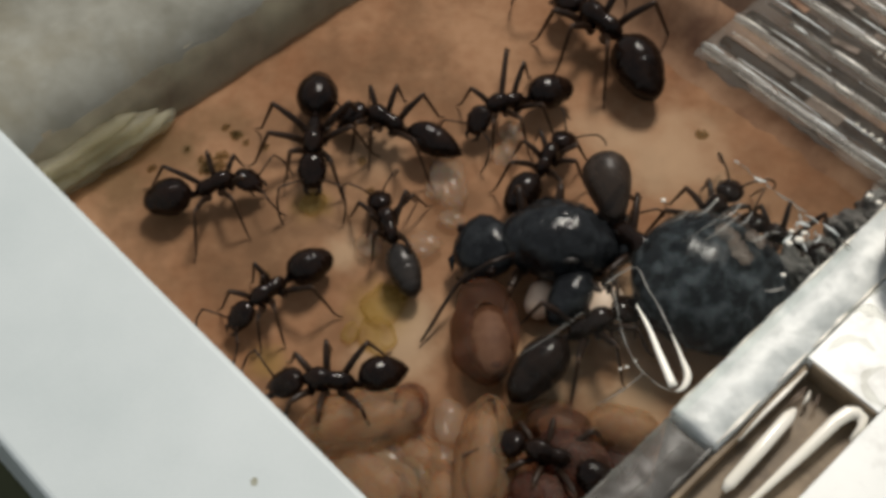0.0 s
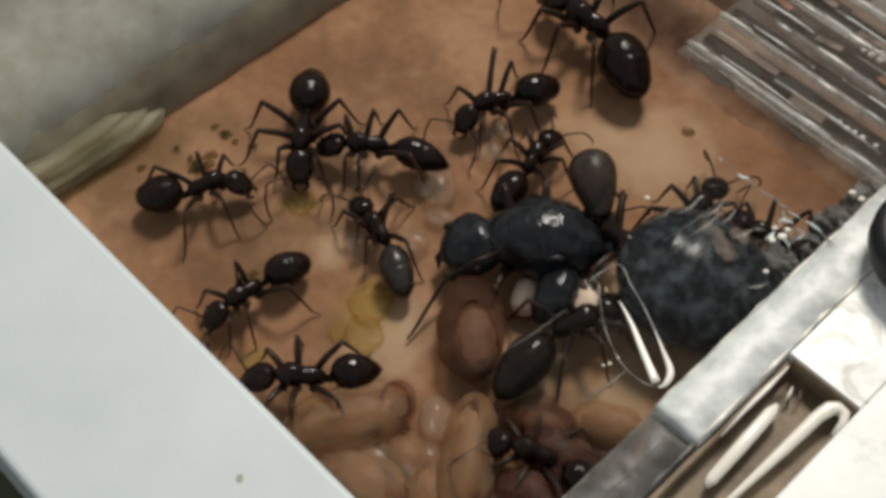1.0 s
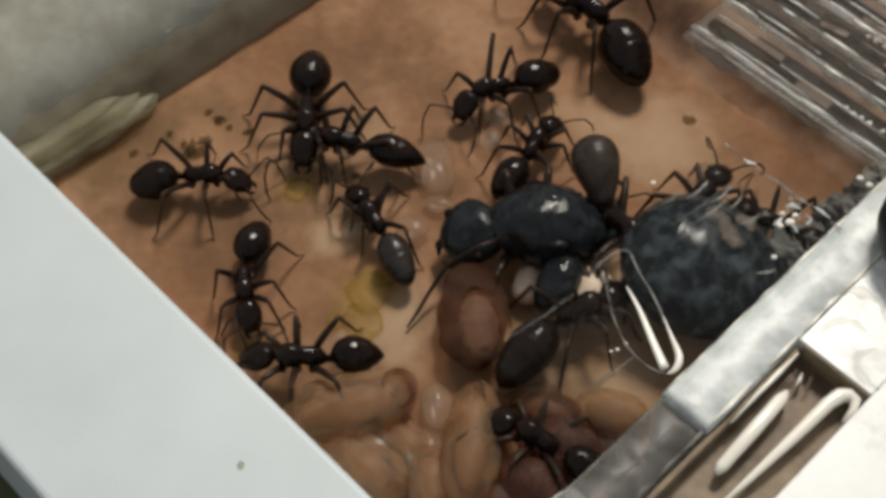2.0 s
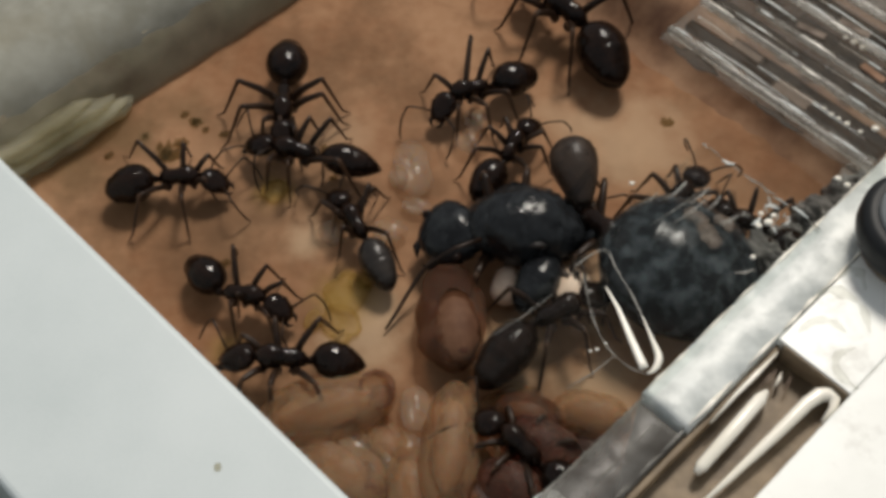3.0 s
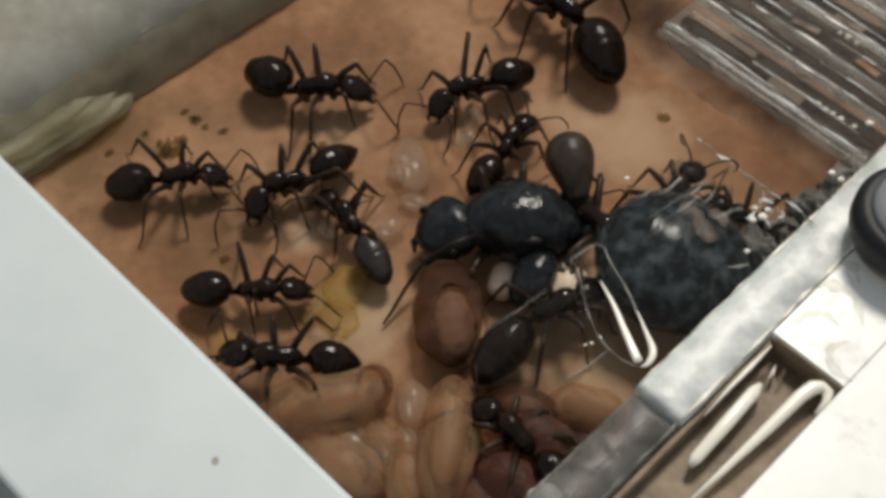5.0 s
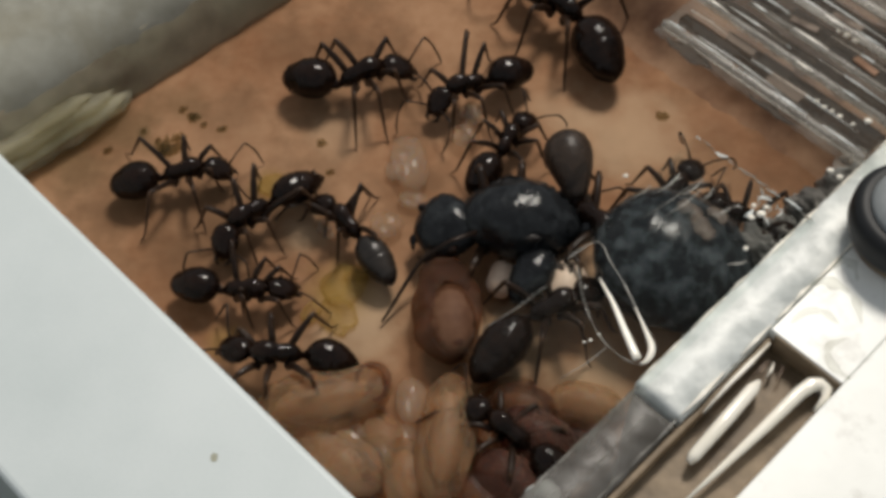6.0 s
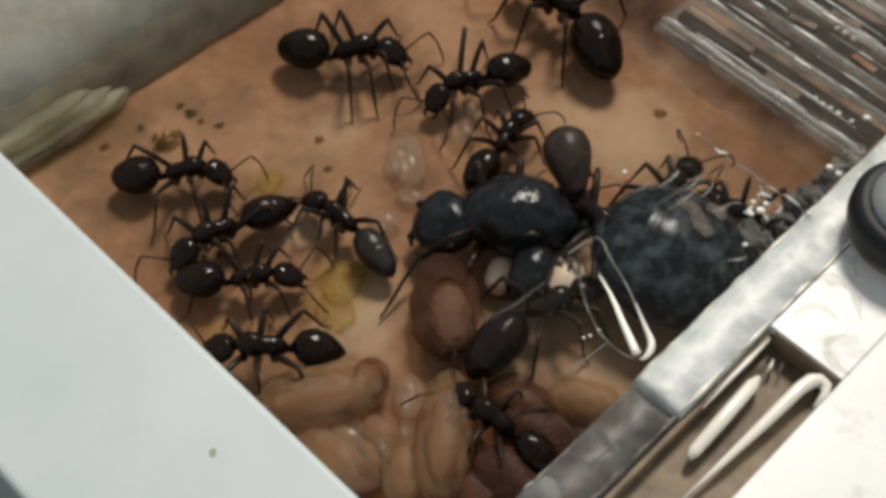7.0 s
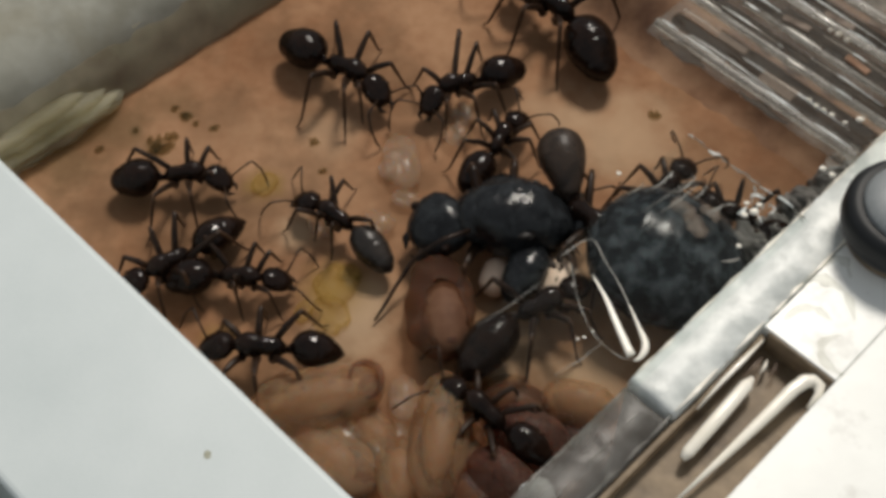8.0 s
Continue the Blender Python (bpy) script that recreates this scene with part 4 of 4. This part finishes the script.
ant("worker_ant", "black worker ant with bent head near the pale larvae", 1.02, 1.53, 9.94, -162, 6, 42, feet={("front", 1): (1.56, 2.42), ("middle", 1): (-0.56, 3.39), ("middle", -1): (-1.98, -5.14)})
ant("worker_ant", "large black worker ant with a broad abdomen", 1.36, 7.20, 15.70, 138, -25, -12, fat=1.08, long=1.12)
ant("worker_ant", "black worker ant climbing behind the queen's head", 0.95, 3.84, 5.76, 64, -11, -18, lift=0.3)
ant("worker_ant", "black worker ant with raised abdomen leaning on the queen", 1.3, 8.26, -0.75, -50, -32, 6, lift=1.2, tail=20, long=1.04, fat=1.0, gmat=TAUPE, outline=PEAR)
ant("worker_ant", "black worker ant behind the queen's abdomen", 1.08, 12.5, 1.85, 50, -8, 6, lift=0.6)
ant("worker_ant", "black worker ant squeezed under the queen", 1.12, 6.45, -0.7, 62, -6, -1, lift=0.7, fat=0.96, long=1.08, mat=QUEENCHITIN)
ant("worker_ant", "black worker ant in the corner under the clear cover", 1.0, 16.40, 0.75, 157, -25, -41)


def queen():
    q = new("queen_ant")
    q.matrix_basis = mpose(4.3, -0.3, 0, 0, 0, 172)
    tagged(q, "large black queen ant with a massive thorax and abdomen", "ant", "ants")
    th = [(-3.3, 0.4, 0.45, 2.1), (-3.0, 0.8, 0.8, 2.2), (-2.5, 1.25, 1.2, 2.35), (-1.9, 1.62, 1.52, 2.55), (-1.6, 1.62, 1.55, 2.6), (-1.3, 1.9, 1.84, 2.75), (-0.6, 2.12, 1.95, 2.85), (0.2, 2.2, 2.0, 2.88),
          (0.9, 2.12, 1.94, 2.85), (1.5, 1.88, 1.78, 2.75), (1.7, 1.68, 1.54, 2.65), (1.95, 1.74, 1.5, 2.6), (2.4, 1.5, 1.25, 2.5), (2.75, 1.05, 0.95, 2.35), (3.0, 0.55, 0.55, 2.2)]
    body = loft([(p[0], 0, p[3]) for p in th], [(p[1], p[2]) for p in th], 40)
    for v in body.verts:
        v.co += (v.co - Vector((v.co.x, 0, 2.6))) * (0.11 * noise.noise(v.co * 0.8) + 0.05 * noise.noise(v.co * 2.1))
    part("thorax", body, QUEENCHITIN, q)
    part("scutellum", egg(-2.4, -0.9, 1.1, 0.5, 0, 0, count=14), QUEENCHITIN, q, at=mpose(-0.1, 0, 3.95, 0, -24, 0))
    for sign in (1, -1):
        part("wing_scar", egg(-0.5, 0.45, 0.2, 0.16, count=8, sides=12), DULL, q, at=mpose(-0.7, sign * 1.72, 3.75, sign * -40, 0, 10))
        part("wing_scar", egg(-0.3, 0.3, 0.16, 0.12, count=8, sides=12), DULL, q, at=mpose(-1.6, sign * 1.4, 3.55, sign * -40, 0, 10))
    pet = [(-2.9, 0.3, 0.3, 2.0), (-3.25, 0.45, 0.55, 2.2), (-3.5, 0.65, 1.0, 2.5), (-3.75, 0.45, 0.6, 2.2), (-4.2, 0.3, 0.3, 2.0)]
    part("petiole", loft([(p[0], 0, p[3]) for p in pet], [(p[1], p[2]) for p in pet], 16), QUEENCHITIN, q)
    plates = ((0.0, 0.12), (0.03, 0.32), (0.08, 0.55), (0.16, 0.77), (0.25, 0.91), (0.30, 0.955), (0.31, 0.935), (0.42, 0.995), (0.53, 1.0), (0.54, 0.975), (0.66, 0.93), (0.74, 0.845), (0.75, 0.815), (0.85, 0.64), (0.93, 0.40), (0.98, 0.2), (1.0, 0.03))
    part("gaster", gaster(8.7, 4.0, 2.9, 0.5, plates=0.01, outline=plates), QUEENPLATE, q, at=mpose(-3.4, 0.1, 3.05, 0, 0, -17))
    hs = [(-0.2, 0.5, 0.45), (0.05, 1.25, 0.85), (0.5, 1.72, 1.1), (1.2, 1.85, 1.2), (1.9, 1.7, 1.15), (2.5, 1.38, 0.95), (2.9, 1.0, 0.7), (3.1, 0.55, 0.35)]
    h = part("head", loft([(p[0], 0, 0) for p in hs], [(p[1], p[2]) for p in hs], 28), QUEENCHITIN, q, at=mpose(2.9, -0.2, 2.75, 0, 26, 38))
    for sign in (1, -1):
        part("mandible", tube([(2.8, sign * 0.75, -0.1), (3.3, sign * 0.75, -0.2), (3.6, sign * 0.25, -0.2)], [0.3, 0.24, 0.06]), QUEENCHITIN, h)
        part("eye", egg(1.5, 2.05, 0.22, 0.28, count=8, sides=10), CHITIN, h, at=mpose(0, sign * 1.58, 0.45))
    turn = Matrix.Rotation(radians(-172), 3, "Z")
    for pts in (((0.3, -0.9, 2.0), (-0.5, -1.7, 2.0), (-1.2, -2.5, 1.6), (-1.9, -3.4, 1.0), (-2.5, -4.3, 0.5), (-3.0, -5.0, 0.2)),
                ((1.3, -0.9, 2.6), (1.9, -1.5, 3.4), (0.6, -2.1, 3.5), (-0.4, -2.5, 3.0), (-1.0, -2.8, 2.5))):
        part("antenna", tube([turn @ (Vector(p) - Vector((4.3, -0.3, 0))) for p in pts], [0.13, 0.11, 0.12, 0.11, 0.1, 0.06][-len(pts):]), LEGS, q)
    for hx, sign, foot, kz in ((1.7, 1, (2.6, 4.4), 2.2), (0.2, 1, (-0.9, 3.6), 2.2), (-1.3, 1, (-3.4, 3.8), 2.3), (1.7, -1, (3.2, -4.2), 3.2), (0.2, -1, (0.4, -5.2), 3.2), (-1.3, -1, (-4.2, -5.4), 3.4)):
        hip = (hx, sign * 1.0, 1.6)
        leg_part((foot[0] - hip[0], foot[1] - hip[1], 0.05 - hip[2]), 1.8, kz, q, hip, 0.95)


queen()


# ---- brood and litter ----
def lump(name, label, category, mat, a, b, r, z=None, flat=1.0, rough=0.06, seed=0, group="", rings=0, bend=0.0, freq=0.9, torn=False):
    """A soft, slightly uneven body from a to b (x, y in millimetres) with the radius r, lying on the floor."""
    a, b = Vector((*a, 0)), Vector((*b, 0))
    d = b - a
    mid = (a + b) / 2
    length = d.length / 2 + r * 0.4
    bm = bmesh.new()
    count, path, radii = (84 if torn else 44 if rough > 0.2 else 22), [], []
    for i in range(count + 1):
        f = i / count
        c = -math.cos(math.pi * f)
        w = (1 - abs(c) ** (2.1 if name == "cocoon" else 2.6)) ** 0.5
        w *= 1 - (0.022 * (0.5 + 0.5 * math.cos(c * rings * math.pi)) if rings else 0)
        path.append((length * c, bend * c * c, 0))
        radii.append((max(r * w, 0.01), max(r * w * flat, 0.01)))
    loft(path, radii, 72 if torn else 32 if rough > 0.2 else 20, bm)
    for v in bm.verts:
        n = noise.noise(v.co * freq + Vector((seed * 7.3, seed, 0)))
        if rough > 0.2:
            n += 0.55 * noise.noise(v.co * freq * 3.1 + Vector((seed, 4.4, seed)))
        v.co += Vector((v.co.x * 0.2, v.co.y, v.co.z)) * (rough * n * 2)
    if torn:
        gone = [f for f in bm.faces if f.normal.z > 0 and ((f.calc_center_median().x - length * 0.3) / (length * 0.62)) ** 2 + ((f.calc_center_median().y - r * 0.12) / (r * 0.5)) ** 2 < 1 + 0.5 * noise.noise(f.calc_center_median() * 1.2)]
        bmesh.ops.delete(bm, geom=gone, context="FACES")
    ob = part(name, bm, mat, at=mpose(mid.x, mid.y, (r * flat * 0.96 if z is None else z), 0, 0, math.degrees(math.atan2(d.y, d.x))))
    tagged(ob, label, category, group)
    if name == "cocoon":
        spot = egg(length - r * 0.7, length - r * 0.05, r * 0.34, r * 0.25, count=10, sides=14)
        part("dark_end", spot, DARKCOCOON, ob, "dark brown end spot", at=mpose(-r * 0.16, r * 0.16, r * flat * 0.42) if torn else None)
        if mat is not DARKCOCOON:
            body = egg(-length * 0.4, length * 0.93, r * 0.66, r * 0.56, count=20, sides=20) if torn else egg(-length * 0.75, length * 0.55, r * 0.58, r * 0.5 * flat, count=14, sides=16)
            part("pupa", body, BROWNPUPA if torn else PUPA, ob, "pale pupa showing through the silk", at=mpose(0, r * 0.12, r * flat - r * 0.62) if torn else mpose(length * 0.05, 0, 0))
    return ob


lump("cocoon", "torn brown ant cocoon with a pale pupa below the queen", "cocoon", COCOON, (0.3, -2.6), (0.55, -7.3), 1.85, flat=0.8, seed=1, rough=0.08, torn=True, group="brood")
rolled = lump("cocoon", "pale brown cocoon with a rolled end", "cocoon", AMBER, (-8.4, -10.8), (-3.1, -9.4), 1.8, flat=0.72, seed=2, group="brood")
part("rolled_end", loft([(2.55 + 0.75 * math.cos(k * 0.27 - 1.9), 0.05 + 1.0 * math.sin(k * 0.27 - 1.9), 1.05 - 0.45 * abs(math.sin(k * 0.27 - 1.9))) for k in range(20)],
                        [(0.07 + 0.13 * math.sin(math.pi * k / 19), 0.1) for k in range(20)], 8), COCOON, rolled, "darker rolled end of the silk")
lump("cocoon", "long pale brown cocoon standing out of the brood pile", "cocoon", AMBER, (0.6, -9.3), (0.1, -15.4), 1.5, seed=3, group="brood")
lump("cocoon", "dark red-brown cocoon deep in the brood pile", "cocoon", DARKCOCOON, (2.2, -13.6), (4.6, -15.6), 1.4, seed=6, group="brood")
lump("cocoon", "olive-brown cocoon beside the clear acrylic strip", "cocoon", AMBER, (5.9, -10.0), (8.7, -10.9), 1.3, z=1.3, flat=0.85, seed=4, group="brood")
lump("cocoon", "translucent brown cocoon beside the worker ant", "cocoon", COCOON, (3.0, -9.9), (5.4, -10.6), 1.15, flat=0.8, seed=7, group="brood")
for i, (a, b, r, flat, mat) in enumerate((((-6.8, -11.6), (-3.4, -14.2), 1.6, 0.5, AMBER), ((-1.9, -12.4), (-1.2, -15.6), 1.25, 0.6, AMBER), ((1.4, -11.6), (2.3, -15.0), 1.35, 0.55, AMBER),
                                          ((-3.6, -10.8), (-2.0, -12.6), 1.1, 0.55, AMBER), ((2.2, -9.6), (4.6, -8.9), 0.9, 0.45, AMBER), ((6.2, -12.0), (8.2, -12.6), 1.1, 0.7, DARKCOCOON), ((0.9, -14.6), (3.0, -16.0), 1.3, 0.8, COCOON))):
    lump("cocoon", "translucent brown cocoon low in the brood pile", "cocoon", mat, a, b, r, flat=flat, seed=20 + i, group="brood", rough=0.1)
# two pale lumps, added to brighten the dark gaps below the queen's thorax
lump("pupa", "pale lump added in the gap under the queen's thorax", "pupa", PALELUMP, (6.75, -2.6), (6.5, -4.3), 1.25, seed=8, group="brood")
lump("pupa", "pale lump added in the gap under the queen's thorax", "pupa", PALELUMP, (3.6, -2.0), (3.2, -3.5), 0.85, seed=9, group="brood")
lump("larva", "small cream white larva held under the queen", "larva", CREAM, (4.6, -2.9), (5.3, -2.8), 0.2, z=2.3, seed=9, group="brood")
lump("cocoon", "dark reddish brown cocoon under a worker ant", "cocoon", DARKCOCOON, (3.6, -11.4), (6.0, -13.4), 1.5, seed=5, group="brood")
for i, (a, b, r) in enumerate((((-1.5, -8.8), (-1.3, -10.6), 0.85), ((-2.0, 6.6), (-1.4, 3.7), 1.05), ((-2.6, 5.2), (-2.4, 4.3), 0.55),
                               ((-2.9, 1.3), (-2.8, 0.6), 0.95), ((1.2, 7.3), (1.9, 7.1), 0.9), ((1.5, 8.9), (2.3, 8.6), 0.8), ((-5.6, -11.6), (-3.8, -12.4), 1.2),
                               ((-3.0, -11.8), (-2.6, -13.6), 0.95), ((-2.0, 2.9), (-0.9, 2.7), 0.6), ((-6.3, 1.2), (-5.6, 0.6), 0.8), ((-4.2, -13.6), (-3.0, -14.2), 1.0),
                               ((1.9, -12.6), (1.2, -14.2), 1.1), ((-1.6, -11.4), (-2.0, -12.6), 0.8))):
    lump("larva", "pale translucent ant larva on the plaster floor", "larva", LARVA, a, b, r, flat=0.55, seed=10 + i, group="brood", rings=5, bend=0.15)
for i, (a, b, r) in enumerate((((-5.7, -2.4), (-4.6, -3.0), 1.3), ((-9.7, 4.1), (-9.1, 3.7), 0.8), ((-5.8, -4.8), (-4.8, -4.3), 1.1), ((-7.0, -4.3), (-6.5, -4.5), 0.6), ((-4.4, -1.6), (-4.3, -2.2), 0.6))):
    lump("food_crumb", "soft yellow crumb of food spread on the floor", "food crumb", YELLOW, a, b, r, z=0.08, flat=0.3, rough=0.24, seed=30 + i, group="yellow crumbs")
for i, (x, y, r) in enumerate(((-15.68, 6.76, 0.4), (-14.2, 8.8, 0.2), (12.99, 9.01, 0.22), (-6.74, 6.96, 0.2), (-6.15, 4.9, 0.18), (-12.5, 8.0, 0.15), (-17.0, 7.8, 0.2),
                              (-14.9, 9.4, 0.16), (-14.9, 7.3, 0.25), (-11.7, -0.8, 0.2), (0.2, -14.4, 0.3), (-15.2, 6.5, 0.3), (-16.1, 7.1, 0.22), (-15.9, 6.3, 0.18), (-14.4, 9.0, 0.14), (-13.6, 8.3, 0.16), (-18.9, 6.4, 0.2))):
    lump("dirt_speck", "dark speck of dirt on the plaster floor", "dirt", DIRT, (x - r * (0.4 + i % 3 * 0.5), y - r * (i % 2)), (x + r * (0.4 + i % 3 * 0.5), y + r * (i % 2)), r, z=0.0, flat=0.14, rough=0.75, freq=1.3 / r, seed=50 + i, group="dirt specks")
fluff = lump("fluff", "pale yellow fluff along the foot of the wall", "fluff", MOSS, uv(-14.4, -20.6), uv(-5.8, -20.4), 1.35, z=0.4, flat=0.5, rough=0.12, seed=70, freq=0.7)
random.seed(70)
for x0, x1, y, z, w in ((-5.0, 4.3, -0.72, 0.7, 0.65), (-5.2, 3.7, -0.5, 1.3, 0.65), (-5.2, 2.4, -0.3, 1.8, 0.55)):
    sway = random.uniform(0, 9)
    part("strand", loft([(x0 + (x1 - x0) * k / 15, y - 0.03 * (x0 + (x1 - x0) * k / 15) + 0.16 * noise.noise((k * 0.3, sway, 0)), z + 0.2 * noise.noise((k * 0.25, sway, 5))) for k in range(16)],
                        [(0.03 + w * min(1, 2.4 * math.sin(math.pi * k / 15)) * (0.9 + 0.35 * noise.noise((k * 0.6, sway, 9))), 0.03 + 0.5 * w * min(1, 2.4 * math.sin(math.pi * k / 15))) for k in range(16)], 12), MOSS, fluff)
lump("plate_speck", "small dark grey speck on the white wall top", "speck", DIRT, (-9.85, -16.0), (-9.7, -16.0), 0.2, z=7.42, flat=0.3, seed=71)
lump("white_crumb", "white crumb at the edge of the brood pile", "crumb", WHITE, (4.3, -15.6), (5.4, -16.0), 0.8, z=2.4, seed=72, rough=0.2)
for i, (a, b, r) in enumerate((((12.3, -1.3), (13.0, -2.0), 0.5), ((12.9, -2.2), (13.3, -3.4), 0.42), ((13.6, -1.8), (14.2, -2.5), 0.35))):
    lump("husk", "crumpled pale translucent husk beside the queen's abdomen", "husk", HUSK, a, b, r, z=5.7 + 0.1 * i, flat=0.5, rough=0.32, seed=80 + i, freq=1.6, group="husks")


for i, (x, y, r) in enumerate(((16.2, -0.6, 1.5), (17.9, 0.6, 1.3), (19.4, 1.9, 1.4), (21.0, 3.3, 1.2), (22.3, 4.4, 1.1), (18.6, -0.9, 1.6), (20.4, 0.6, 1.2))):
    lump("debris_clump", "dark clump of dry waste heaped in the corner", "debris", DEBRIS, (x, y - 1.3), (x + 1.0, y - 0.5), r * 0.85, flat=1.1, rough=0.3, seed=90 + i, group="waste clumps", freq=1.3)


def motions():
    for made, rows, stride in movers:
        key_ant(made, rows, stride)


motions()
